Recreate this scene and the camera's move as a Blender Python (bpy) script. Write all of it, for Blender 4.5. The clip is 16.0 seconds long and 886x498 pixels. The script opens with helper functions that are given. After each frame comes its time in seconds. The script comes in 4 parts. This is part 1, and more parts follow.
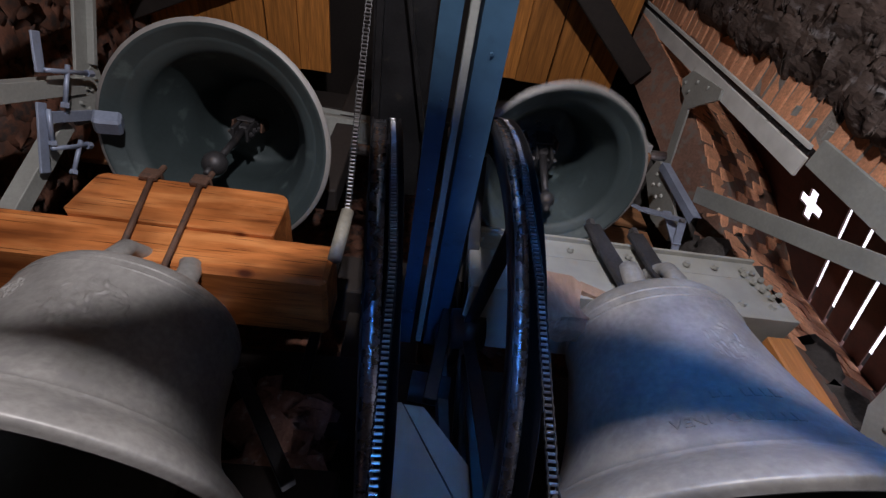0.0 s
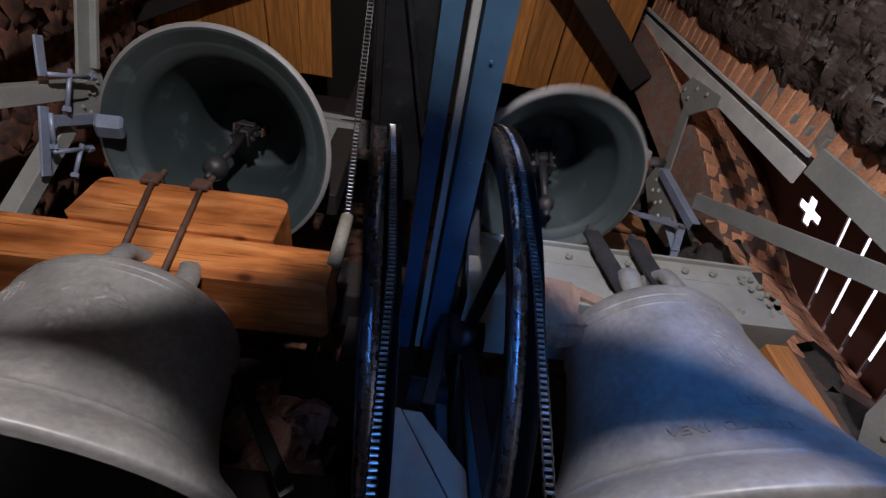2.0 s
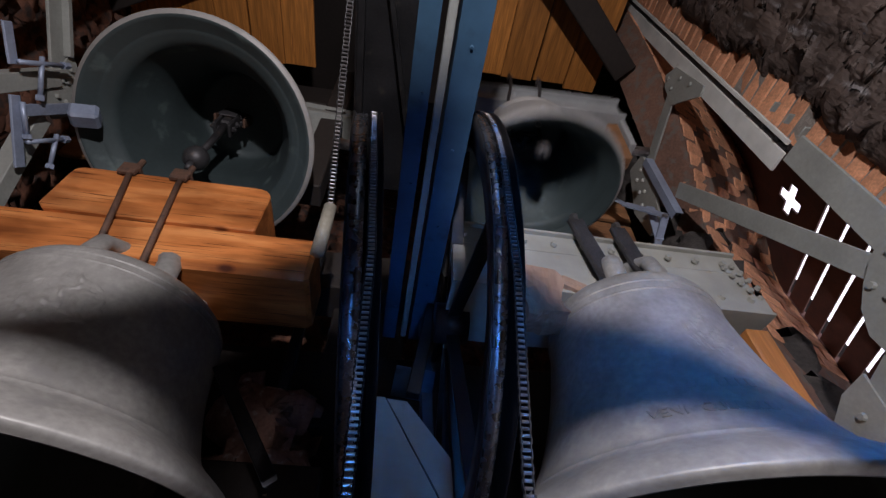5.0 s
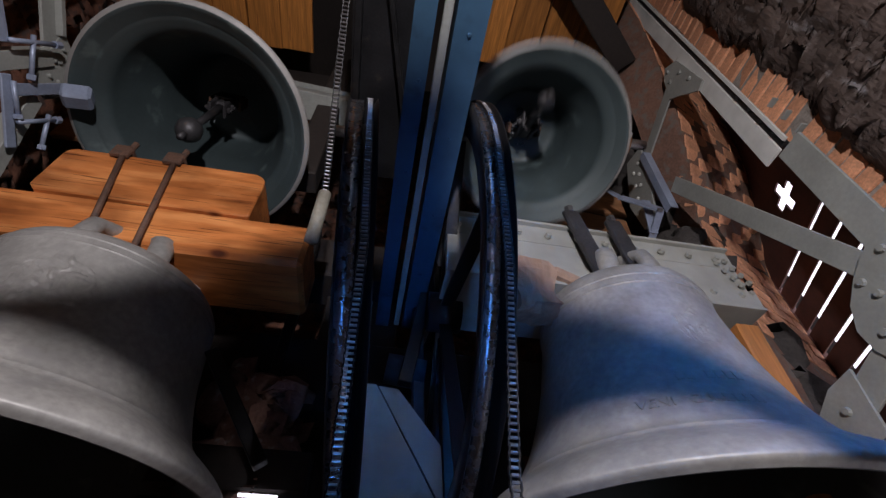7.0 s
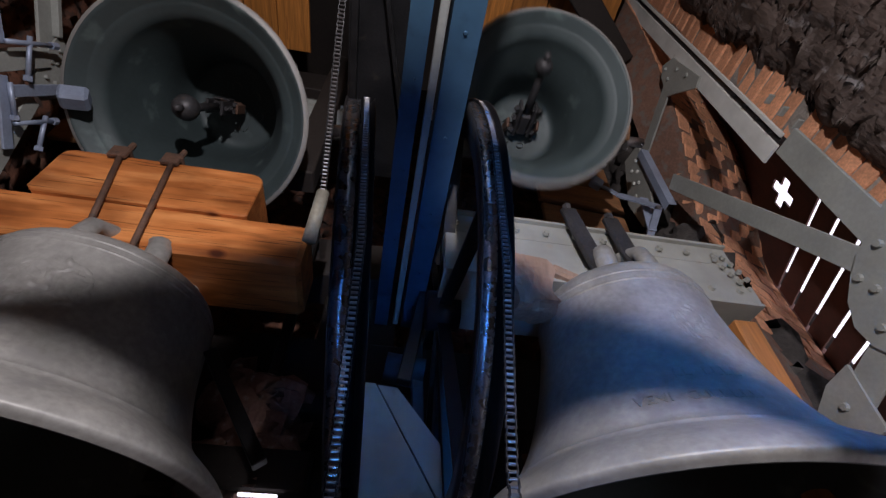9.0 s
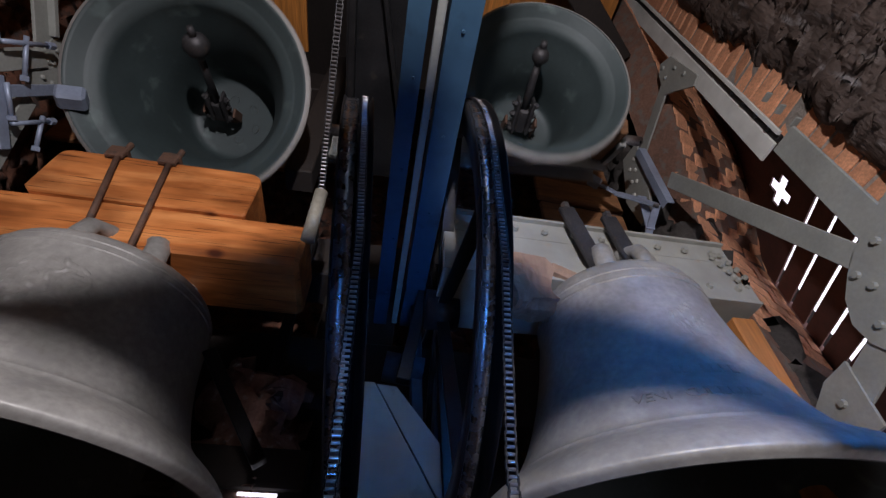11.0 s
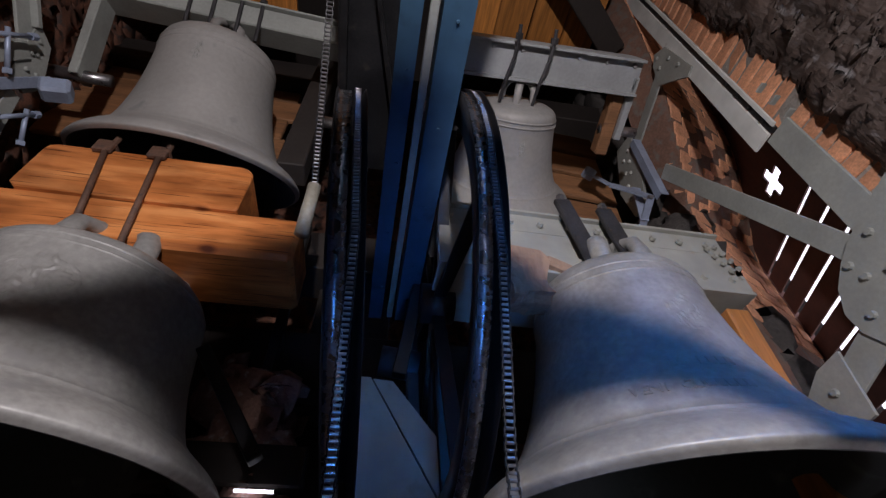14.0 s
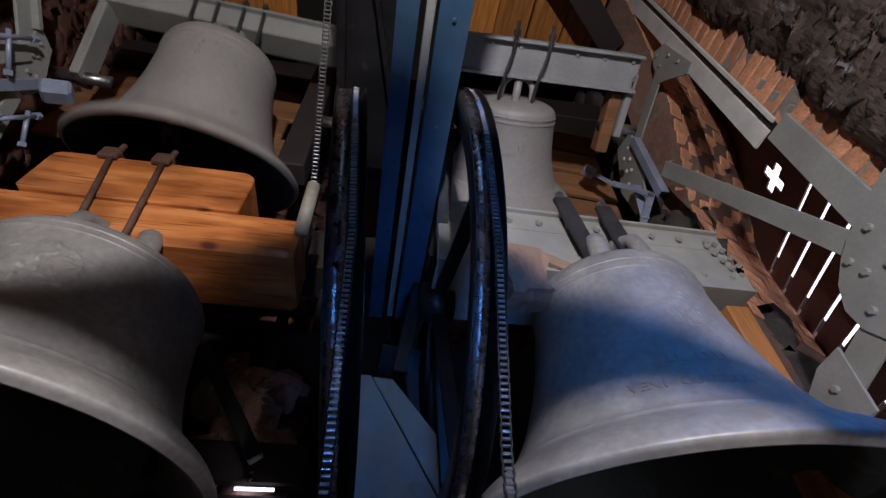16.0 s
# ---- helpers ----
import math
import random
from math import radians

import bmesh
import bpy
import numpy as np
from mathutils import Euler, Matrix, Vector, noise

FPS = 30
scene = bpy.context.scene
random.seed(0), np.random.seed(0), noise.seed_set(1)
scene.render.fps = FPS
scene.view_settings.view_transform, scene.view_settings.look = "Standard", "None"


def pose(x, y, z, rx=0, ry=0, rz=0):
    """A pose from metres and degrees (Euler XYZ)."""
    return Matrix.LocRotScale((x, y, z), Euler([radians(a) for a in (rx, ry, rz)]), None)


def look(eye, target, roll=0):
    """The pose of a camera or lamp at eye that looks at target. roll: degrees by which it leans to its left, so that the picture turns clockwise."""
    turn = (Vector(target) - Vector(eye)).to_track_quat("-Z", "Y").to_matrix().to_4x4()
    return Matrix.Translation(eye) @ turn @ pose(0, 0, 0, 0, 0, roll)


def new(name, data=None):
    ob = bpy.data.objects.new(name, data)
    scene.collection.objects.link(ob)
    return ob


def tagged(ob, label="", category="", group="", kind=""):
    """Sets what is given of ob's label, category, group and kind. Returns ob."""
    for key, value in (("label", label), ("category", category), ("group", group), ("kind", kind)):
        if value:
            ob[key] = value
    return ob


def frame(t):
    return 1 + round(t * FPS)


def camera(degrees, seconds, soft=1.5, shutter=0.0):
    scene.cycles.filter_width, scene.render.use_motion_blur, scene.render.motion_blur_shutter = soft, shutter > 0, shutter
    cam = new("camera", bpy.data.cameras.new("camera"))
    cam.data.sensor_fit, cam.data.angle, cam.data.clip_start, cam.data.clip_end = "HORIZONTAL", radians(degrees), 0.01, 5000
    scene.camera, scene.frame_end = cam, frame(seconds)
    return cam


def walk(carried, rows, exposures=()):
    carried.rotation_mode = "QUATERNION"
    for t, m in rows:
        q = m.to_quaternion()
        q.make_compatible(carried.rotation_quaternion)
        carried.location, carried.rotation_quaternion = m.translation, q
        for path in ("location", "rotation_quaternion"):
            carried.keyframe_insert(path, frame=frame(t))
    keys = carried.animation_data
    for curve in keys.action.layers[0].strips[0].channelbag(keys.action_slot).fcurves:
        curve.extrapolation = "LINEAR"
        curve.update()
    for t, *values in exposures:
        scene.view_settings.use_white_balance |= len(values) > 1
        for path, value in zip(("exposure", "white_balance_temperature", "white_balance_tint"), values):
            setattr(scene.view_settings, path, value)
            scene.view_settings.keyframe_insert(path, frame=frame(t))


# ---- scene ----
W0 = 1.6   # the eye's height over the floor

PATH = [
    (0, -0.001, 0.012, 1.595, 137.29, -1.37, -7.92),
    (0.5, 0.002, 0.014, 1.591, 137.55, -1.31, -7.87),
    (1, 0.001, 0.005, 1.596, 137.45, -1.49, -8.21),
    (1.5, -0.000, -0.000, 1.600, 137.53, -1.69, -8.34),
    (2, 0.001, 0.001, 1.597, 137.72, -1.60, -8.16),
    (2.5, 0.005, 0.008, 1.594, 137.93, -1.46, -8.16),
    (3, 0.013, 0.008, 1.591, 137.85, -1.60, -8.41),
    (3.5, 0.009, 0.008, 1.593, 137.52, -1.64, -8.66),
    (4, 0.018, 0.017, 1.587, 137.54, -0.85, -8.22),
    (6.5, 0.034, 0.019, 1.587, 135.85, -0.53, -9.58),
    (7, 0.038, 0.021, 1.584, 135.81, -0.71, -9.78),
    (7.5, 0.037, 0.020, 1.580, 135.93, -0.31, -9.44),
    (8, 0.039, 0.014, 1.585, 135.69, -0.38, -9.55),
    (8.5, 0.045, 0.020, 1.582, 135.78, -0.54, -9.61),
    (9, 0.044, 0.021, 1.581, 135.71, -0.39, -9.55),
    (11.5, 0.044, 0.022, 1.579, 135.58, -0.03, -9.45),
    (12, 0.046, 0.024, 1.578, 135.53, 0.11, -9.31),
    (12.5, 0.050, 0.028, 1.573, 135.42, 0.24, -9.32),
    (13, 0.036, 0.023, 1.590, 134.96, 0.53, -9.62),
    (13.5, 0.039, 0.029, 1.587, 134.95, 0.75, -9.57),
    (14, 0.037, 0.027, 1.593, 134.61, 0.78, -9.80),
    (14.5, 0.037, 0.028, 1.589, 134.66, 0.73, -9.81),
    (15, 0.042, 0.031, 1.589, 134.76, 0.82, -9.61),
    (15.5, 0.041, 0.031, 1.588, 134.54, 0.87, -9.61),
    (16, 0.051, 0.026, 1.587, 134.55, 0.79, -9.35),
]
cam = camera(88.84, 16.0, soft=1.35, shutter=0.9)
walk(cam, [(t, pose(x, y, z, a, b, c)) for t, x, y, z, a, b, c in PATH], exposures=[(0.0, 0.0), (16.0, 0.0)])

# ---- world and lights ----
world = bpy.data.worlds.new("sky")
scene.world = world
world.use_nodes = True
wn = world.node_tree
sky = wn.nodes.new("ShaderNodeTexSky")
sky.sky_type, sky.sun_disc, sky.sun_elevation, sky.sun_rotation = "NISHITA", False, radians(40), radians(-150)
wn.links.new(sky.outputs[0], wn.nodes["Background"].inputs[0])
wn.nodes["Background"].inputs[1].default_value = 0.12


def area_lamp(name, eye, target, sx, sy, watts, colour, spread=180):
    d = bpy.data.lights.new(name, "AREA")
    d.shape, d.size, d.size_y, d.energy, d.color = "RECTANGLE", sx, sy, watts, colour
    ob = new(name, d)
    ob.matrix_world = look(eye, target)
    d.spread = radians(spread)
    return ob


area_lamp("work_lamp", (0.0, -1.6, W0 + 0.6), (0.0, 1.4, W0 + 0.9), 0.08, 0.08, 90, (1.0, 0.935, 0.99))
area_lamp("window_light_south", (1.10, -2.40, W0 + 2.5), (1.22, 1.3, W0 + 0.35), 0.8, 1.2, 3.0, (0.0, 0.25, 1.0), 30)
# unseen blue fill, added just over the closed floor to light the wheels
area_lamp("low_blue_fill", (0.12, -0.75, 0.06), (0.12, 1.10, W0 + 0.42), 0.5, 1.7, 3.6, (0.08, 0.32, 1.0), 25)


# ---- materials ----


def material(name, colour, rough=0.6, metal=0.0, dark=0.6, scale=6.0, fine=60.0, bump=0.2, stain=None, stain_at=0.6, stretch=(1, 1, 1), per_piece=0.0, island=0.0, depth=0.02, grain=0.7):
    """Colour with two scales of noise, an optional stain colour, and relief."""
    m = bpy.data.materials.new(name)
    m.use_nodes = True
    nt = m.node_tree
    bsdf = nt.nodes["Principled BSDF"]
    tc = nt.nodes.new("ShaderNodeTexCoord")
    mp = nt.nodes.new("ShaderNodeMapping")
    mp.inputs["Scale"].default_value = stretch
    nt.links.new(tc.outputs["Object"], mp.inputs[0])
    n1 = nt.nodes.new("ShaderNodeTexNoise")
    n1.inputs["Scale"].default_value, n1.inputs["Detail"].default_value = scale, 6
    n2 = nt.nodes.new("ShaderNodeTexNoise")
    n2.inputs["Scale"].default_value, n2.inputs["Detail"].default_value = fine, 4
    for n in (n1, n2):
        nt.links.new(mp.outputs[0], n.inputs["Vector"])
    ramp = nt.nodes.new("ShaderNodeValToRGB")
    ramp.color_ramp.elements[0].position, ramp.color_ramp.elements[1].position = 0.3, 0.7
    ramp.color_ramp.elements[0].color = (*[c * dark for c in colour], 1)
    ramp.color_ramp.elements[1].color = (*colour, 1)
    nt.links.new(n1.outputs[0], ramp.inputs[0])
    mix = nt.nodes.new("ShaderNodeMix")
    mix.data_type, mix.blend_type = "RGBA", "MULTIPLY"
    mix.inputs[0].default_value = grain
    r2 = nt.nodes.new("ShaderNodeValToRGB")
    r2.color_ramp.elements[0].position, r2.color_ramp.elements[1].position = 0.25, 0.75
    r2.color_ramp.elements[0].color, r2.color_ramp.elements[1].color = (0.62, 0.62, 0.62, 1), (1.15, 1.15, 1.15, 1)
    nt.links.new(n2.outputs[0], r2.inputs[0])
    nt.links.new(ramp.outputs[0], mix.inputs["A"])
    nt.links.new(r2.outputs[0], mix.inputs["B"])
    last = mix.outputs["Result"]
    if stain:
        n3 = nt.nodes.new("ShaderNodeTexNoise")
        n3.inputs["Scale"].default_value, n3.inputs["Detail"].default_value = scale * 2.3, 8
        mp3 = nt.nodes.new("ShaderNodeMapping")
        mp3.inputs["Location"].default_value = (3.1, 7.7, 1.3)
        nt.links.new(mp.outputs[0], mp3.inputs[0])
        nt.links.new(mp3.outputs[0], n3.inputs["Vector"])
        r3 = nt.nodes.new("ShaderNodeValToRGB")
        r3.color_ramp.elements[0].position, r3.color_ramp.elements[1].position = stain_at, min(1, stain_at + 0.14)
        nt.links.new(n3.outputs[0], r3.inputs[0])
        ms = nt.nodes.new("ShaderNodeMix")
        ms.data_type = "RGBA"
        nt.links.new(r3.outputs[0], ms.inputs[0])
        nt.links.new(last, ms.inputs["A"])
        ms.inputs["B"].default_value = (*stain, 1)
        last = ms.outputs["Result"]
    if per_piece or island:
        src = nt.nodes.new("ShaderNodeObjectInfo").outputs["Random"] if per_piece else nt.nodes.new("ShaderNodeNewGeometry").outputs["Random Per Island"]
        hsv = nt.nodes.new("ShaderNodeHueSaturation")
        k = per_piece or island
        mr = nt.nodes.new("ShaderNodeMapRange")
        mr.inputs["To Min"].default_value, mr.inputs["To Max"].default_value = 1 - k, 1 + k * 0.6
        nt.links.new(src, mr.inputs[0])
        nt.links.new(mr.outputs[0], hsv.inputs["Value"])
        nt.links.new(last, hsv.inputs["Color"])
        last = hsv.outputs[0]
    nt.links.new(last, bsdf.inputs["Base Color"])
    mr = nt.nodes.new("ShaderNodeMapRange")
    mr.inputs["To Min"].default_value, mr.inputs["To Max"].default_value = max(0.05, rough - 0.15), min(1, rough + 0.15)
    nt.links.new(n1.outputs[0], mr.inputs[0])
    nt.links.new(mr.outputs[0], bsdf.inputs["Roughness"])
    bsdf.inputs["Metallic"].default_value = metal
    bp = nt.nodes.new("ShaderNodeBump")
    bp.inputs["Strength"].default_value, bp.inputs["Distance"].default_value = bump, depth
    add = nt.nodes.new("ShaderNodeMath")
    add.operation = "MULTIPLY_ADD"
    add.inputs[1].default_value = 0.4
    nt.links.new(n2.outputs[0], add.inputs[0])
    nt.links.new(n1.outputs[0], add.inputs[2])
    nt.links.new(add.outputs[0], bp.inputs["Height"])
    nt.links.new(bp.outputs[0], bsdf.inputs["Normal"])
    return m


def glow(name, colour, strength):
    m = bpy.data.materials.new(name)
    m.use_nodes = True
    b = m.node_tree.nodes["Principled BSDF"]
    b.inputs["Base Color"].default_value = (*colour, 1)
    b.inputs["Emission Color"].default_value, b.inputs["Emission Strength"].default_value = (*colour, 1), strength
    return m


def timber_grain(name, stretch):
    """Oiled oak: long fibres, broad tone patches, fine checks and a few knots."""
    m = bpy.data.materials.new(name)
    m.use_nodes = True
    nt = m.node_tree
    bsdf = nt.nodes["Principled BSDF"]
    tc = nt.nodes.new("ShaderNodeTexCoord")

    def field(scale, detail, twist, sx):
        mp = nt.nodes.new("ShaderNodeMapping")
        mp.inputs["Scale"].default_value = sx
        nt.links.new(tc.outputs["Object"], mp.inputs[0])
        n = nt.nodes.new("ShaderNodeTexNoise")
        n.inputs["Scale"].default_value, n.inputs["Detail"].default_value, n.inputs["Distortion"].default_value = scale, detail, twist
        nt.links.new(mp.outputs[0], n.inputs["Vector"])
        return n.outputs[0]

    def ramp(src, stops):
        r = nt.nodes.new("ShaderNodeValToRGB")
        els = r.color_ramp.elements
        while len(els) < len(stops):
            els.new(0.5)
        for e, (p, c) in zip(els, stops):
            e.position, e.color = p, (*c, 1)
        nt.links.new(src, r.inputs[0])
        return r.outputs[0]

    def times(a, b):
        x = nt.nodes.new("ShaderNodeMix")
        x.data_type, x.blend_type = "RGBA", "MULTIPLY"
        x.inputs[0].default_value = 1.0
        nt.links.new(a, x.inputs["A"])
        nt.links.new(b, x.inputs["B"])
        return x.outputs["Result"]

    fibre = field(2.6, 9, 0.5, stretch)
    col = ramp(fibre, [(0.30, (0.32, 0.10, 0.026)), (0.48, (0.55, 0.185, 0.05)), (0.70, (0.70, 0.29, 0.095))])
    patch = ramp(field(3.2, 4, 0.3, (0.8, 1.6, 1.6)), [(0.32, (0.46, 0.40, 0.36)), (0.58, (1.05, 1.05, 1.05))])
    checks = field(3.4, 5, 0.2, (0.9, 30.0, 34.0))
    crack = ramp(checks, [(0.61, (1, 1, 1)), (0.68, (0.22, 0.16, 0.12))])
    vor = nt.nodes.new("ShaderNodeTexVoronoi")
    vor.inputs["Scale"].default_value = 4.2
    mpk = nt.nodes.new("ShaderNodeMapping")
    mpk.inputs["Scale"].default_value, mpk.inputs["Location"].default_value = (0.7, 1.2, 1.2), (0.31, 0.2, 0.7)
    nt.links.new(tc.outputs["Object"], mpk.inputs[0])
    nt.links.new(mpk.outputs[0], vor.inputs["Vector"])
    knot = ramp(vor.outputs["Distance"], [(0.05, (0.25, 0.15, 0.10)), (0.13, (1, 1, 1))])
    nt.links.new(times(times(times(col, patch), crack), knot), bsdf.inputs["Base Color"])
    bsdf.inputs["Roughness"].default_value = 0.42
    bp = nt.nodes.new("ShaderNodeBump")
    bp.inputs["Strength"].default_value, bp.inputs["Distance"].default_value = 0.25, 0.004
    nt.links.new(fibre, bp.inputs["Height"])
    nt.links.new(bp.outputs[0], bsdf.inputs["Normal"])
    return m


BRONZE = material("bronze_patina", (0.40, 0.39, 0.365), 0.50, 0.2, 0.6, 5.0, 42, 0.30, (0.26, 0.255, 0.245), 0.56, depth=0.008, grain=0.6)
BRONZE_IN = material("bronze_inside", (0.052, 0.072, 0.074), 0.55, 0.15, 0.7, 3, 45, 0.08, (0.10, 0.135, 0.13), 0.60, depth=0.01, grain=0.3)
BRONZE_DARK = material("dark_bronze_patina", (0.33, 0.315, 0.295), 0.58, 0.15, 0.8, 3, 40, 0.10, (0.16, 0.165, 0.16), 0.62, depth=0.008, grain=0.3)
OAK = timber_grain("orange_oak", (1.0, 7.0, 8.0))
OAK_UP = material("orange_oak_upright", (0.55, 0.22, 0.06), 0.5, 0.0, 0.6, 2.2, 9, 0.3, (0.20, 0.08, 0.03), 0.66, (9.0, 12.0, 0.8), depth=0.006)
GIRDER = material("grey_girder_paint", (0.35, 0.35, 0.31), 0.5, 0.0, 0.75, 4, 14, 0.12, (0.30, 0.25, 0.18), 0.64, depth=0.004, grain=0.3)
# west wall brick, its shade put into a darker colour
SHADED_BRICK = material("shade_dark_brick", (0.26, 0.11, 0.065), 0.85, 0.0, 0.5, 7, 60, 0.6, (0.40, 0.26, 0.18), 0.64, per_piece=0.7, depth=0.012)
PLANK = material("pine_plank", (0.74, 0.29, 0.06), 0.55, 0.0, 0.5, 2.2, 9, 0.25, (0.22, 0.07, 0.02), 0.62, (12.0, 0.8, 9.0), per_piece=0.35, depth=0.005)
BROWN = material("brown_timber", (0.30, 0.14, 0.06), 0.7, 0.0, 0.55, 3.0, 30, 0.3, (0.10, 0.05, 0.03), 0.6, (0.6, 3, 5), per_piece=0.35, depth=0.008)
# dark wood, made near-black to hold the shade between the bells
DARKWOOD_SHADED = material("dark_timber_shaded", (0.032, 0.024, 0.02), 0.75, 0.0, 0.6, 3, 30, 0.3, depth=0.01)
GREY = material("grey_green_paint", (0.33, 0.34, 0.31), 0.5, 0.0, 0.75, 5, 60, 0.12, (0.20, 0.15, 0.10), 0.70, depth=0.006, grain=0.3)
PALE = material("pale_grey_paint", (0.68, 0.68, 0.64), 0.5, 0.0, 0.8, 4, 14, 0.1, (0.40, 0.36, 0.30), 0.66, depth=0.004, grain=0.3)
STONEGREY = material("grey_galvanised", (0.36, 0.37, 0.37), 0.5, 0.2, 0.8, 5, 60, 0.1, (0.22, 0.21, 0.2), 0.68, depth=0.005, grain=0.3)
BLUE = material("blue_paint", (0.05, 0.115, 0.19), 0.42, 0.0, 0.5, 2.5, 25, 0.12, (0.015, 0.03, 0.05), 0.58, depth=0.006, grain=0.3)
BLUEGREY = material("blue_grey_zinc", (0.36, 0.42, 0.55), 0.45, 0.3, 0.75, 6, 60, 0.1, (0.25, 0.27, 0.32), 0.66, depth=0.004, grain=0.3)
BLACK = material("black_greasy_steel", (0.030, 0.030, 0.032), 0.38, 0.5, 0.6, 8, 90, 0.25, (0.05, 0.045, 0.04), 0.62, depth=0.005)
STEEL = material("worn_chain_steel", (0.48, 0.46, 0.46), 0.32, 0.9, 0.6, 12, 90, 0.2, (0.08, 0.06, 0.05), 0.6, depth=0.003)
RUST = material("rusty_iron", (0.16, 0.085, 0.055), 0.7, 0.2, 0.55, 12, 90, 0.4, (0.07, 0.045, 0.035), 0.55, depth=0.006)
IRON = material("dark_iron", (0.075, 0.072, 0.075), 0.5, 0.5, 0.6, 9, 80, 0.3, (0.12, 0.09, 0.07), 0.62, depth=0.005)
BRICK = material("red_brick", (0.88, 0.42, 0.23), 0.85, 0.0, 0.7, 9, 70, 0.6, (0.45, 0.33, 0.27), 0.66, per_piece=0.22, depth=0.01)
# rubble kept dark as well, so the west wall's shade sits in its colour
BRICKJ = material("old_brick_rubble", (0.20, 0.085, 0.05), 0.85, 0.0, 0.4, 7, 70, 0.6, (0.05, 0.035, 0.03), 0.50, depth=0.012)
MORTAR = material("lime_mortar", (0.42, 0.38, 0.33), 0.9, 0.0, 0.6, 8, 60, 0.8, (0.25, 0.2, 0.17), 0.6, depth=0.02)
# masonry darkened to hold the far wall's shade and curb bounced light
SHADE_MASONRY = material("shade_dark_masonry", (0.075, 0.066, 0.06), 0.9, 0.0, 0.6, 6, 50, 0.7, (0.04, 0.035, 0.03), 0.6, depth=0.02)
# old brick lightened in colour, replacing lamp light that misses the pier
PATCH = material("old_brick_lit", (0.52, 0.30, 0.24), 0.85, 0.0, 0.5, 9, 60, 0.7, (0.62, 0.55, 0.5), 0.6, depth=0.012)
JAMBM = material("dull_red_mortar", (0.24, 0.13, 0.09), 0.9, 0.0, 0.6, 6, 60, 0.6, (0.16, 0.13, 0.11), 0.5, depth=0.012)
STONE = material("layered_stone", (0.15, 0.112, 0.095), 0.6, 0.0, 0.35, 7.0, 45, 1.0, (0.27, 0.255, 0.255), 0.60, (1, 1, 0.35), depth=0.03)
SHUTTER = material("red_brown_shutter", (0.11, 0.045, 0.035), 0.7, 0.0, 0.6, 3, 40, 0.3, (0.05, 0.025, 0.02), 0.6, (5, 0.6, 5), per_piece=0.3, depth=0.006)
BEIGE = material("beige_plastic", (0.33, 0.31, 0.25), 0.5, 0.0, 0.8, 5, 40, 0.1, depth=0.003)
RIM = material("greasy_bright_rim", (0.28, 0.29, 0.32), 0.28, 0.9, 0.6, 30, 160, 0.7, (0.06, 0.05, 0.05), 0.60, depth=0.003)
DAYLIGHT = glow("outside_daylight", (0.86, 0.84, 1.0), 2.2)
FLOORM = material("floor_boards", (0.10, 0.07, 0.05), 0.8, 0.0, 0.6, 3, 30, 0.3, (0.05, 0.04, 0.03), 0.6, (0.5, 4, 4), depth=0.01)

# ---- mesh helpers ----


def mesh_of(bm, name, mat, smooth=False):
    me = bpy.data.meshes.new(name)
    bmesh.ops.recalc_face_normals(bm, faces=bm.faces)
    bm.to_mesh(me)
    bm.free()
    me.materials.append(mat)
    if smooth:
        for p in me.polygons:
            p.use_smooth = True
    return me


def part(name, bm, mat, parent=None, label="", smooth=False, m=None):
    ob = new(name, mesh_of(bm, name, mat, smooth))
    if parent:
        ob.parent = parent
    if m is not None:
        ob.matrix_basis = m
    if label:
        ob["label"] = label
    return ob


def thing(name, m, label, category, group="", kind=""):
    ob = new(name)
    ob.empty_display_size = 0.1
    ob.matrix_basis = m
    return tagged(ob, label, category, group, kind)


def basis(d, up=(0, 0, 1)):
    """Rows x along d, z near up."""
    d = Vector(d).normalized()
    y = Vector(up).cross(d)
    if y.length < 1e-4:
        y = Vector((0, 1, 0)).cross(d)
    y.normalize()
    z = d.cross(y)
    return Matrix((d, y, z)).transposed().to_4x4()


def add_box(bm, m, size, bevel=0.0):
    g = bmesh.ops.create_cube(bm, size=1, matrix=m @ Matrix.Diagonal((*size, 1)))
    if bevel:
        es = list({e for v in g["verts"] for e in v.link_edges})
        bmesh.ops.bevel(bm, geom=es, offset=bevel, segments=1, affect="EDGES")
    return bm


def box(size, at=(0, 0, 0), bevel=0.004):
    return add_box(bmesh.new(), Matrix.Translation(at), size, bevel)


def bar(a, b, w, h, up=(0, 0, 1), bevel=0.003, bm=None):
    """A bar from a to b, w wide and h high about up."""
    a, b = Vector(a), Vector(b)
    return add_box(bm or bmesh.new(), Matrix.Translation((a + b) / 2) @ basis(b - a, up), ((b - a).length, w, h), bevel)


def rod(a, b, r, seg=12, bm=None, r2=None):
    a, b = Vector(a), Vector(b)
    bm = bm or bmesh.new()
    m = Matrix.Translation((a + b) / 2) @ basis(b - a) @ pose(0, 0, 0, 0, 90, 0)
    bmesh.ops.create_cone(bm, cap_ends=True, segments=seg, radius1=r, radius2=r if r2 is None else r2, depth=(b - a).length, matrix=m)
    return bm


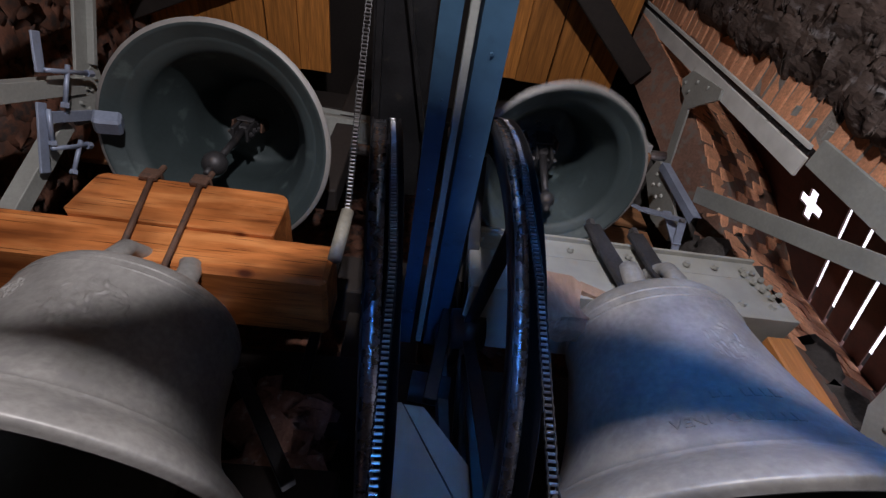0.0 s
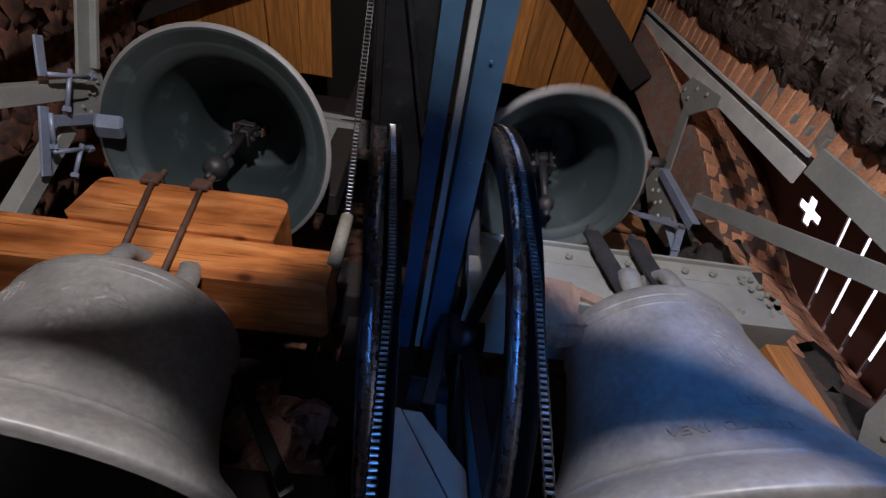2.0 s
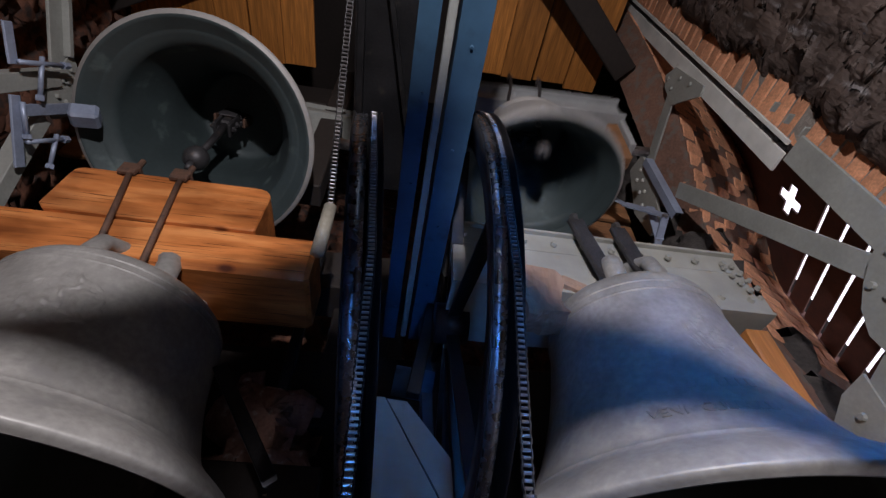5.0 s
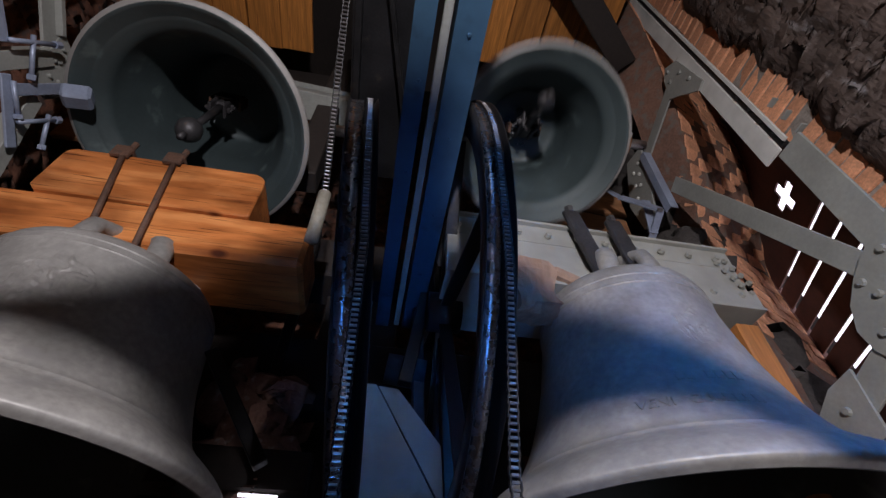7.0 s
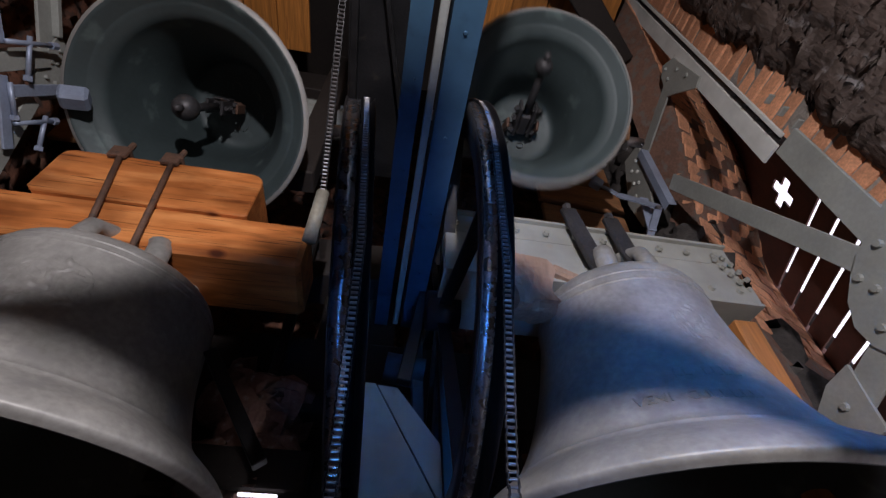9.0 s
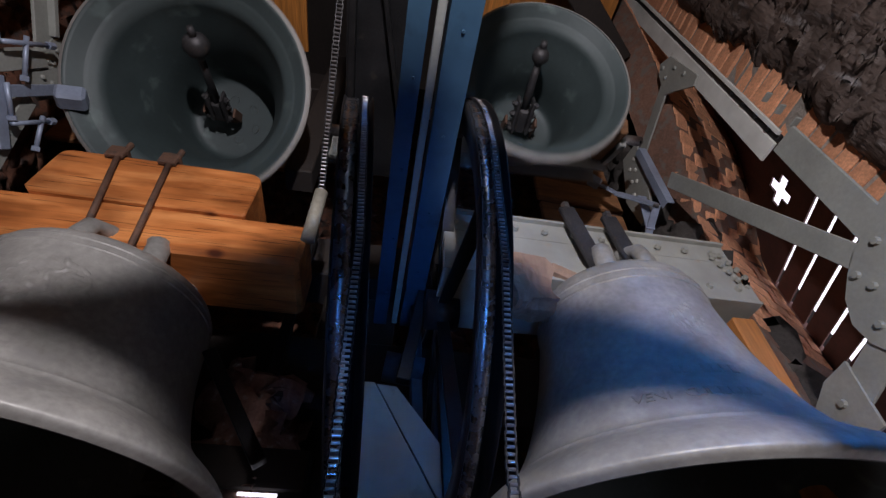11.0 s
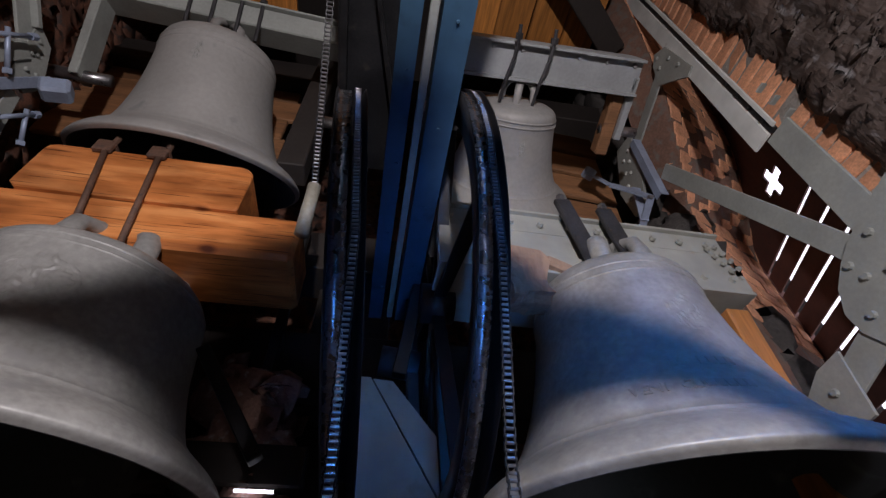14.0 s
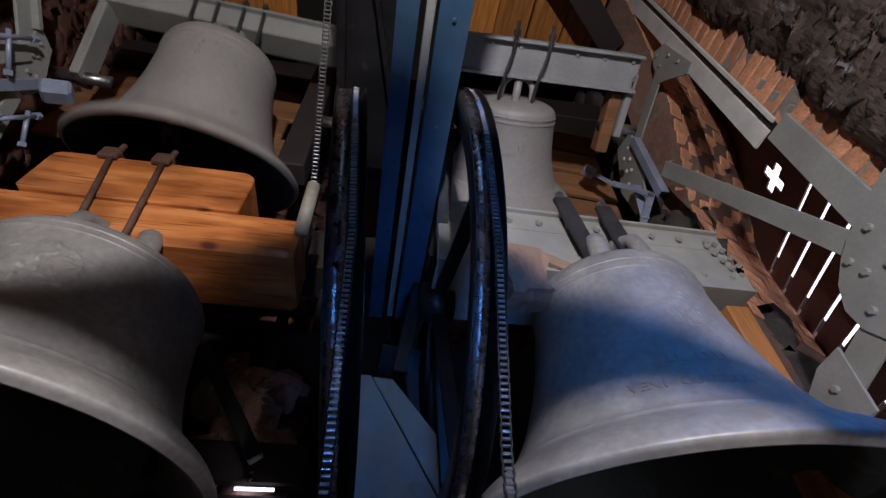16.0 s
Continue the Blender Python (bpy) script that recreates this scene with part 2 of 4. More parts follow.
def extrude_profile(pts, a, b, up=(0, 0, 1), bm=None):
    """A closed profile of (across, up) points swept from a to b."""
    bm = bm or bmesh.new()
    a, b = Vector(a), Vector(b)
    m = basis(b - a, up)
    rings = []
    for p in (a, b):
        rings.append([bm.verts.new(p + m.to_3x3() @ Vector((0, u, v))) for u, v in pts])
    n = len(pts)
    for i in range(n):
        bm.faces.new((rings[0][i], rings[0][(i + 1) % n], rings[1][(i + 1) % n], rings[1][i]))
    bm.faces.new(rings[0])
    bm.faces.new(rings[1][::-1])
    return bm


def channel(w, h, t):
    """A U profile, open towards +across."""
    return [(0, -h / 2), (w, -h / 2), (w, -h / 2 + t), (t, -h / 2 + t), (t, h / 2 - t), (w, h / 2 - t), (w, h / 2), (0, h / 2)]


def angle_profile(w, h, t):
    return [(0, 0), (w, 0), (w, t), (t, t), (t, h), (0, h)]


def lathe(profile, seg=96, bm=None):
    bm = bm or bmesh.new()
    rings = []
    for r, z in profile:
        if r < 1e-5:
            rings.append([bm.verts.new((0, 0, z))])
        else:
            rings.append([bm.verts.new((r * math.cos(2 * math.pi * i / seg), r * math.sin(2 * math.pi * i / seg), z)) for i in range(seg)])
    for a, b in zip(rings, rings[1:]):
        for i in range(seg):
            j = (i + 1) % seg
            if len(a) == 1:
                bm.faces.new((a[0], b[i], b[j]))
            elif len(b) == 1:
                bm.faces.new((a[i], a[j], b[0]))
            else:
                bm.faces.new((a[i], a[j], b[j], b[i]))
    return bm


def plate(pts, thick, m=None):
    """A flat plate from an outline in x, y; thick along z."""
    bm = bmesh.new()
    lo = [bm.verts.new((x, y, -thick / 2)) for x, y in pts]
    hi = [bm.verts.new((x, y, thick / 2)) for x, y in pts]
    n = len(pts)
    bm.faces.new(lo[::-1])
    bm.faces.new(hi)
    for i in range(n):
        bm.faces.new((lo[i], lo[(i + 1) % n], hi[(i + 1) % n], hi[i]))
    if m is not None:
        bmesh.ops.transform(bm, matrix=m, verts=bm.verts)
    return bm


def bolt_mesh(r, h):
    bm = bmesh.new()
    bmesh.ops.create_cone(bm, cap_ends=True, segments=8, radius1=r, radius2=r * 0.75, depth=h)
    return bm


def spline(pts, n):
    """A smooth curve through (u, v) points."""
    out = []
    p = [np.array(q, float) for q in pts]
    p = [2 * p[0] - p[1]] + p + [2 * p[-1] - p[-2]]
    for i in range(1, len(p) - 2):
        for k in range(n):
            t = k / n
            a, b, c, d = p[i - 1], p[i], p[i + 1], p[i + 2]
            out.append(tuple(0.5 * (2 * b + (c - a) * t + (2 * a - 5 * b + 4 * c - d) * t * t + (3 * b - a - 3 * c + d) * t ** 3)))
    return out + [tuple(p[-2])]


def at(x, y, z):
    """A place told from the eye's resting point."""
    return Vector((x, y, z + W0))


# ---- bells ----


def bell_profile(R, h, a, corner):
    """Outer and inner outlines from the lip upwards; a: shoulder radius, corner: (radius, height) of the sound bow's upper edge."""
    rb, zb = corner
    waist = spline([(rb * 0.985, zb + 0.012), (a + (rb - a) * 0.60, zb + (h - zb) * 0.17), (a + (rb - a) * 0.26, zb + (h - zb) * 0.42), (a * 1.02, zb + (h - zb) * 0.70), (a, zb + (h - zb) * 0.83),
                    (a * 0.95, zb + (h - zb) * 0.925), (a * 0.80, h - 0.02), (a * 0.55, h + 0.012), (a * 0.3, h + 0.03)], 5)
    bow = spline([(0.965, 0.0), (1.0, 0.02), (1.0, 0.045), (0.945, 0.115), (rb + 0.02, zb - 0.012)], 4)
    bead = [(rb + 0.017, zb - 0.004), (rb + 0.011, zb + 0.004), (rb + 0.002, zb + 0.007)]
    outer = bow + bead + waist + [(0, h + 0.032)]
    inner = [(0.955, 0.0), (0.935, 0.012), (0.862, 0.098), (0.850, 0.104)] + spline([(0.838, 0.108), (rb - 0.03, zb * 0.75), (rb - 0.075, zb + 0.06), (a + (rb - a) * 0.26 - 0.06, zb + (h - zb) * 0.42), (a - 0.055, zb + (h - zb) * 0.8), (a * 0.8, h - 0.09), (a * 0.5, h - 0.055)], 5) + [(0, h - 0.05)]
    return [(r * R, z * R) for r, z in outer], [(r * R, z * R) for r, z in inner]


def bell_body(parent, R, h, a, corner, L, label, mat=None):
    """The shell, its mouth L below the swing axis."""
    outer, inner = bell_profile(R, h, a, corner)
    down = Matrix.Translation((0, 0, -L))
    body = part("bell_body", lathe(outer), mat or BRONZE, parent, label, True, down)
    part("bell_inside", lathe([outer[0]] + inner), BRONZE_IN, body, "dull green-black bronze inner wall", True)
    # raised lines round shoulder and waist
    for f, t in ((0.80, 0.004), (0.855, 0.004)):
        z = (corner[1] + (h - corner[1]) * f) * R
        r = np.interp(z, [q[1] for q in outer[6:-6]], [q[0] for q in outer[6:-6]])
        part("moulding", lathe([(r - 0.004, z - 0.007), (r + t, z - 0.004), (r + t, z + 0.004), (r - 0.004, z + 0.007)]), mat or BRONZE, body, "", True)
    return body, outer


def crown(parent, r, z0, n=6, height=0.16, turn=0.3, mat=None, thick=0.046):
    """Crown loops that hold a bell to its yoke."""
    for i in range(n):
        ang = 2 * math.pi * i / n + turn
        d = Vector((math.cos(ang), math.sin(ang), 0))
        bm = bmesh.new()
        pts = [d * r * k + Vector((0, 0, z0 + height * q)) for k, q in ((1.0, -0.3), (1.10, 0.25), (1.02, 0.72), (0.70, 1.0), (0.3, 1.05))]
        ring = []
        side = Vector((-d.y, d.x, 0))
        for j, p in enumerate(pts):
            t = (pts[min(j + 1, 4)] - pts[max(j - 1, 0)]).normalized()
            nrm = t.cross(side)
            ring.append([bm.verts.new(p + (side * math.cos(q) * thick + nrm * math.sin(q) * thick * 0.78)) for q in [2 * math.pi * k / 12 for k in range(12)]])
        for u, v in zip(ring, ring[1:]):
            for k in range(12):
                bm.faces.new((u[k], u[(k + 1) % 12], v[(k + 1) % 12], v[k]))
        bm.faces.new(ring[-1])
        part("crown_loop", bm, mat or BRONZE, parent, "", True)


def on_bell(outer, ang, z, lift=0.0):
    """Place and axes on a bell's outer face: x along the ring, y up the wall, z outwards."""
    zs, rs = [q[1] for q in outer[12:-8]], [q[0] for q in outer[12:-8]]
    r = float(np.interp(z, zs, rs))
    r2 = float(np.interp(z + 0.02, zs, rs))
    a = radians(ang)
    out, ring = Vector((math.cos(a), math.sin(a), 0)), Vector((-math.sin(a), math.cos(a), 0))
    up = (out * (r2 - r) + Vector((0, 0, 0.02))).normalized()
    n = ring.cross(up).normalized()
    m = Matrix((ring, up, n)).transposed().to_4x4()
    return Matrix.Translation(out * r + Vector((0, 0, z)) + n * lift) @ m


def relief(body, outer, ang, z, wide, high, seed, label, depth=0.012):
    """A worn cast relief: raised folds inside an uneven oval."""
    bm = bmesh.new()
    nu, nv = 72, 80
    grid = []
    for j in range(nv + 1):
        row = []
        for i in range(nu + 1):
            u, v = i / nu * 2 - 1, j / nv * 2 - 1
            m = on_bell(outer, ang + math.degrees(u * wide / 2 / (0.6 * 0.66)), z + v * high / 2)
            d = math.hypot(u, v) + 0.22 * noise.noise(Vector((u * 2.2, v * 2.2, seed)))
            k = max(0.0, min(1.0, (0.86 - d) * 5))
            fold = 0.5 + 0.5 * math.sin(20 * u + 8 * v + 7 * noise.noise(Vector((u * 2, v * 2, seed + 4))))
            h = depth * k * (0.12 + 0.7 * fold * abs(noise.noise(Vector((u * 3, v * 3, seed + 9)))) * 2 + 0.5 * noise.noise(Vector((u * 8, v * 8, seed + 2)))) - 0.002 - 0.002 * (1 - k)
            row.append(bm.verts.new(m @ Vector((0, 0, h))))
        grid.append(row)
    for p, q in zip(grid, grid[1:]):
        for i in range(nu):
            bm.faces.new((p[i], p[i + 1], q[i + 1], q[i]))
    return part("relief", bm, BRONZE, body, label, True)


def letter(body, outer, char, ang, z, size):
    cu = bpy.data.curves.new("letter", "FONT")
    cu.body, cu.size, cu.extrude, cu.align_x = char, size, 0.0022, "CENTER"
    tmp = new("letter", cu)
    me = bpy.data.meshes.new_from_object(tmp.evaluated_get(bpy.context.evaluated_depsgraph_get()))
    bpy.data.objects.remove(tmp)
    me.materials.clear()
    me.materials.append(BRONZE)
    ob = new("letter", me)
    ob.parent = body
    ob.matrix_basis = on_bell(outer, ang, z, 0.002)


def worn_bar(body, outer, ang, z, w, h):
    part("worn_letter", box((w, h, 0.004), (0, h / 2, 0), 0.001), BRONZE, body, "", False, on_bell(outer, ang, z, 0.0005))


def clapper(parent, z_pivot, length, ball, x=0.0):
    """A clapper that hangs in its bell; its own space has the pivot at zero."""
    c = new("clapper")
    c.empty_display_size = 0.05
    c.parent = parent
    c.matrix_basis = Matrix.Translation((x, 0, z_pivot))
    c["label"] = "dark iron clapper with a round ball"
    part("clapper_shaft", rod((0, 0, -0.04), (0, 0, -length), 0.026, 14, None, 0.017), IRON, c, "", True)
    bm = lathe([(0, -ball), (ball * 0.5, -ball * 0.87), (ball * 0.87, -ball * 0.5), (ball, 0), (ball * 0.87, ball * 0.5), (ball * 0.5, ball * 0.87), (ball * 0.35, ball * 1.3), (0, ball * 1.35)], 28)
    part("clapper_ball", bm, IRON, c, "worn iron ball", True, Matrix.Translation((0, 0, -length)))
    part("clapper_tail", rod((0, 0, -length - ball * 0.8), (0, 0, -length - ball * 1.7), 0.020, 12, None, 0.016), IRON, c, "", True)
    # two cheeks bolted round the shaft's head
    for e in (-1, 1):
        part("hinge_cheek", box((0.018, 0.085, 0.21), (e * 0.042, 0, -0.045), 0.006), IRON, c)
    bm = box((0.062, 0.07, 0.15), (0, 0, -0.02), 0.012)
    part("clapper_hinge", bm, IRON, c, "dark bolted hinge block")
    for y, z in ((-0.022, 0.03), (0.022, 0.03), (0.0, -0.05), (0.0, -0.115)):
        bm = rod((-0.078, y, z), (0.078, y, z), 0.009, 8)
        for e in (-1, 1):
            rod((e * 0.052, y, z), (e * 0.068, y, z), 0.018, 6, bm)
        part("hinge_bolt", bm, IRON, c)
    part("hinge_strap", box((0.10, 0.012, 0.10), (0, -0.048, 0.01), 0.004), IRON, c, "dark iron strap")
    hang = Matrix.Translation((x, 0, z_pivot))
    part("hinge_plate", box((0.15, 0.07, 0.035), (0, 0, 0.13), 0.008), RUST, parent, "", False, hang)
    for e in (-1, 1):
        part("hinge_lug", box((0.016, 0.06, 0.15), (e * 0.088, 0, 0.055), 0.005), RUST, parent, "", False, hang)
    return c

# ---- walls, floor, roof ----


def wall_box(name, lo, hi, mat, label, category="wall"):
    lo, hi = Vector(lo), Vector(hi)
    c = (lo + hi) / 2
    ob = part(name, box(hi - lo, (0, 0, 0), 0), mat, None, "", False, Matrix.Translation(c))
    return tagged(ob, label, category, kind="structure")


H = 5.6
wall_box("floor", (-3.6, -2.6, -0.2), (3.8, 3.4, 0.0), FLOORM, "dark dusty wooden floor boards of the belfry", "floor")
tagged(part("ceiling", box((7.4, 6.0, 0.2), (0.1, 0.4, H + W0 + 0.1), 0), DARKWOOD_SHADED), "dark timber roof deck high over the bells", "ceiling", kind="structure")


def rough_wall(name, origin, along, length, height, mat, seed, label, relief=0.10, nu=150, nv=190, size=0.30, tall=0.55, sharp=0.22):
    """A wall of uneven boulders, leaning towards the inside by its relief; along: direction on the floor, inside on its left."""
    along = Vector(along).normalized()
    inside = Vector((-along.y, along.x, 0))
    bm = bmesh.new()
    rows = []
    for j in range(nv + 1):
        row = []
        for i in range(nu + 1):
            u, v = length * i / nu, height * j / nv
            q = Vector((u / size, v / (size * tall), seed))
            q += 0.4 * noise.noise_vector(q * 0.9)
            d, _ = noise.voronoi(q)
            h = relief * (0.9 * min(1.0, (d[1] - d[0]) * 5.0) + 0.35 * noise.fractal(q * 0.8, 1.0, 2.0, 3) + sharp * noise.fractal(q * 5.0, 0.8, 2.0, 3))
            row.append(bm.verts.new(Vector(origin) + along * u + Vector((0, 0, v)) + inside * (h - 0.04)))
        rows.append(row)
    for a, b in zip(rows, rows[1:]):
        for i in range(nu):
            bm.faces.new((a[i], a[i + 1], b[i + 1], b[i]))
    ob = part(name, bm, mat, None, "", True)
    so = ob.modifiers.new("thickness", "SOLIDIFY")
    so.thickness, so.offset = 0.35, 0.0
    return tagged(ob, label, "wall", kind="structure")


XW = 2.1
# inner face beside the window niche, the camera's own side
wall_box("wall_east_base", (XW + 0.16, -2.6, 0), (XW + 0.5, 0.68, H + W0), SHADE_MASONRY, "mortared core of the tower wall")
rough_wall("wall_east_near", (XW + 0.09, -1.0, W0 + 0.9), (0, 1, 0), 1.70, 4.7, STONE, 3.0, "rough dark layered stone and lime mortar tower wall", 0.06, 340, 400, 0.06, 9.0, 0.08)
rough_wall("wall_east_far", (XW, 1.80, 0), (0, 1, 0), 1.6, H + W0, SHADE_MASONRY, 8.0, "rough mortared stone wall behind the bell frame", 0.10, 50, 150, 0.3)
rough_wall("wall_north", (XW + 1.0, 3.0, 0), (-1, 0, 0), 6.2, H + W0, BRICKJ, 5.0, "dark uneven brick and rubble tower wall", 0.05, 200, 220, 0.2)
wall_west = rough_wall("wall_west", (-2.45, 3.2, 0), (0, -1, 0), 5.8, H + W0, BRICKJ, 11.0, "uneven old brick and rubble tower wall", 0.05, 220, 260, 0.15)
wall_box("wall_south_left", (-3.2, -2.7, 0), (0.45, -2.45, H + W0), SHADE_MASONRY, "plain mortared tower wall")
wall_box("wall_south_right", (1.45, -2.7, 0), (2.6, -2.45, H + W0), SHADE_MASONRY, "plain mortared tower wall")
wall_box("wall_south_top", (0.45, -2.7, W0 + 3.1), (1.45, -2.45, H + W0), SHADE_MASONRY, "plain mortared tower wall over a small opening")
wall_box("wall_south_sill", (0.45, -2.7, 0), (1.45, -2.45, W0 + 1.9), SHADE_MASONRY, "plain mortared tower wall under a small opening")
wall_box("wall_east_outer", (3.75, -2.6, 0), (3.9, 3.3, H + W0), SHADE_MASONRY, "plain outer wall below the sound window")

J0, J1 = Vector((XW, 1.78, 0)), Vector((2.92, 2.16, 0))
# sound window: dark shutter with bright slits and a cross-shaped hole
SD = Vector((0.366, 0.93, 0)).normalized()
SN = Vector((-SD.y, SD.x, 0))


# ---- ceiling boards over the bells ----
def planks(name, xs, y0, y1, z, mat, label):
    root = thing(name, Matrix.Translation((0, 0, 0)), label, "ceiling boards", kind="structure")
    for i, (a, b) in enumerate(zip(xs, xs[1:])):
        e = random.uniform(-0.05, 0.05)
        part("plank", box((b - a - 0.008, y1 - y0 + e, 0.035), (0, 0, 0), 0.003), mat, root, "", False, pose((a + b) / 2, (y0 + y1) / 2 + e / 2, z + random.uniform(-0.006, 0.006), 0, 0, random.uniform(-0.2, 0.2)))
    return root


ZC = 3.9 + W0
planks("plank_ceiling", [-2.92 + 0.26 * i for i in range(9)], -1.4, 1.66, ZC, PLANK, "sunlit orange pine boards over the bells")
planks("plank_ceiling", [0.46 + 0.28 * i for i in range(5)], -1.4, 1.50, ZC, PLANK, "orange pine boards in half shadow over the smaller bell")

# ---- bells ----
SHAPE = (1.134, 0.61, (0.79, 0.235))
SHAPE_FAR = (1.26, 0.555, (0.78, 0.235))
SHAPE_TALL = (1.42, 0.55, (0.78, 0.235))


def yoke_wood(parent):
    """Two stacked oak timbers with a rounded upper block."""
    part("yoke_beam", box((1.62, 0.36, 0.24), (-0.10, 0.0, 0.085), 0.02), OAK, parent)
    pts = []
    x0, x1, z0, z1 = -0.47, 0.43, 0.205, 0.51
    for cx, cz, a0 in ((x1 - 0.07, z1 - 0.07, 0), (x0 + 0.05, z1 - 0.05, 90)):
        r = 0.07 if a0 == 0 else 0.05
        pts += [(cx + r * math.cos(radians(a0 + 15 * k)), cz + r * math.sin(radians(a0 + 15 * k))) for k in range(7)]
    pts += [(x0, z0 + 0.03), (x0 + 0.03, z0), (x1 - 0.01, z0), (x1, z0 + 0.01)]
    bm = plate(pts, 0.37, pose(0, 0, 0, 90, 0, 0))
    bmesh.ops.bevel(bm, geom=[e for e in bm.edges if abs(e.verts[0].co.y - e.verts[1].co.y) < 1e-5], offset=0.006, segments=1, affect="EDGES")
    part("yoke_block", bm, OAK, parent, "rounded orange oak upper block")


def wheel(parent, m, r, width, label):
    """A chain wheel about its own x axis."""
    w = new("wheel")
    w.empty_display_size = 0.1
    w.parent = parent
    w.matrix_basis = m
    w["label"] = label
    turn = pose(0, 0, 0, 0, 90, 0)
    h = width / 2
    bm = lathe([(r - 0.085, -h * 0.5), (r - 0.085, h * 0.5), (r - 0.03, h * 0.5), (r + 0.012, h * 0.95), (r + 0.016, h), (r - 0.035, h), (r - 0.12, h * 0.6), (r - 0.12, -h * 0.6), (r - 0.035, -h), (r + 0.016, -h), (r + 0.012, -h * 0.95), (r - 0.03, -h * 0.5), (r - 0.085, -h * 0.5)], 128)
    bmesh.ops.transform(bm, matrix=turn, verts=bm.verts)
    part("wheel_rim", bm, BLACK, w, "black greasy grooved rim", True)
    bm = lathe([(r - 0.02, -h * 0.92), (r + 0.004, -h * 0.9), (r + 0.006, -h * 0.02), (r - 0.02, h * 0.02)], 128)
    bmesh.ops.transform(bm, matrix=turn, verts=bm.verts)
    part("rim_band", bm, RIM, w, "greasy bright running band", True)
    for i in range(6):
        a = math.pi * i / 3 + 0.26
        d = Vector((0, math.cos(a), math.sin(a)))
        part("wheel_spoke", bar(d * 0.06, d * (r - 0.11), 0.012, 0.055, (1, 0, 0), 0.002), BLACK, w)
    part("wheel_hub", rod((-0.07, 0, 0), (0.07, 0, 0), 0.09, 24), BLACK, w, "", True)
    return w


def chain(name, path, side, pitch, wide, label):
    """A roller chain along a polyline; side: the axis of its rollers."""
    pts = [Vector(p) for p in path]
    lens = [0.0]
    for p, q in zip(pts, pts[1:]):
        lens.append(lens[-1] + (q - p).length)
    plates, rollers = bmesh.new(), bmesh.new()
    side = Vector(side).normalized()
    for k in range(int(lens[-1] / pitch)):
        s = (k + 0.5) * pitch
        i = max(j for j in range(len(lens) - 1) if lens[j] <= s)
        p = pts[i].lerp(pts[i + 1], (s - lens[i]) / (lens[i + 1] - lens[i]))
        d = (pts[i + 1] - pts[i]).normalized()
        x = (side - d * (side @ d)).normalized()
        m = Matrix.Translation(p) @ Matrix((x, d.cross(x), d)).transposed().to_4x4()
        for e in (-1, 1):
            add_box(plates, m @ Matrix.Translation((e * wide * (0.5 if k % 2 else 0.41), 0, 0)), (0.0025, pitch * 0.7, pitch * 1.3), 0)
        bmesh.ops.create_cone(rollers, cap_ends=True, segments=8, radius1=pitch * 0.27, radius2=pitch * 0.27, depth=wide * 0.8, matrix=m @ Matrix.Translation((0, 0, pitch * 0.5)) @ pose(0, 0, 0, 0, 90, 0))
    root = thing(name, Matrix.Identity(4), label, "chain")
    part("link_strip", plates, BLACK, root, "black greasy link plates")["kind"] = "stuff"
    part("roller_strip", rollers, STEEL, root, "bright worn rollers")["kind"] = "stuff"
    return root


def bolts(parent, places, r=0.014, h=0.014, mat=GREY, facing=(0, -1, 0), name="rivet"):
    me = mesh_of(bolt_mesh(r, h), name, mat)
    q = Vector(facing).to_track_quat("Z", "Y").to_matrix().to_4x4()
    for p in places:
        ob = new(name, me)
        ob.parent = parent
        ob.matrix_basis = Matrix.Translation(p) @ q


PACKING = material("split_wood", (0.46, 0.30, 0.21), 0.8, 0.0, 0.6, 6, 40, 0.5, (0.25, 0.15, 0.10), 0.6, (1, 1, 0.3), depth=0.01)

# large bell with the oak yoke
P_NL = Vector((-1.03, 1.606, 1.28 + W0))
bell_nl = thing("church_bell", Matrix.Translation(P_NL), "large grey bronze bell hanging from an orange oak yoke", "bell", "bells in the frame")
body_nl, out_nl = bell_body(bell_nl, 0.66, *SHAPE, 0.88, "grey-green weathered bronze with a relief figure")
crown(bell_nl, 0.24, -0.13, 6, 0.16, radians(-105))
relief(body_nl, out_nl, -79, 0.46, 0.30, 0.30, 1.0, "worn cast relief of a kneeling figure")
relief(body_nl, out_nl, -118, 0.50, 0.16, 0.16, 5.0, "worn cast relief ornament")
yoke_wood(bell_nl)
for x0, z0, x1, z1 in ((-0.23, 0.535, -0.10, -0.02), (0.0, 0.535, 0.09, -0.06)):
    part("strap_rod", rod((x0, -0.20, z0), (x1, -0.20, z1), 0.013, 10), RUST, bell_nl, "rusty round tie rod", True)
    bm = box((0.085, 0.42, 0.022), (x0, 0, z0 - 0.01), 0.003)
    add_box(bm, Matrix.Translation((x0, -0.205, z0 - 0.025)), (0.08, 0.02, 0.075), 0.003)
    part("strap_plate", bm, RUST, bell_nl)
    bm = rod((x0 + 0.03, -0.205, z0), (x0 + 0.03, -0.205, z0 + 0.045), 0.014, 8)
    part("nut", bm, RUST, bell_nl)
wheel(bell_nl, pose(0.925, 0.0, -0.03, 0, -6, 0), 0.825, 0.105, "tall black chain wheel on the yoke's end")

# medium bell with the riveted girder
P_NR = Vector((1.07, 1.49, 1.42 + W0))
bell_nr = thing("church_bell", Matrix.Translation(P_NR), "grey bronze bell with raised lettering on a riveted steel yoke", "bell", "bells in the frame")
body_nr, out_nr = bell_body(bell_nr, 0.68, 1.38, 0.522, (0.795, 0.222), 1.073, "grey bronze with worn raised lettering")
crown(bell_nr, 0.22, -0.13, 8, 0.16, radians(-119))
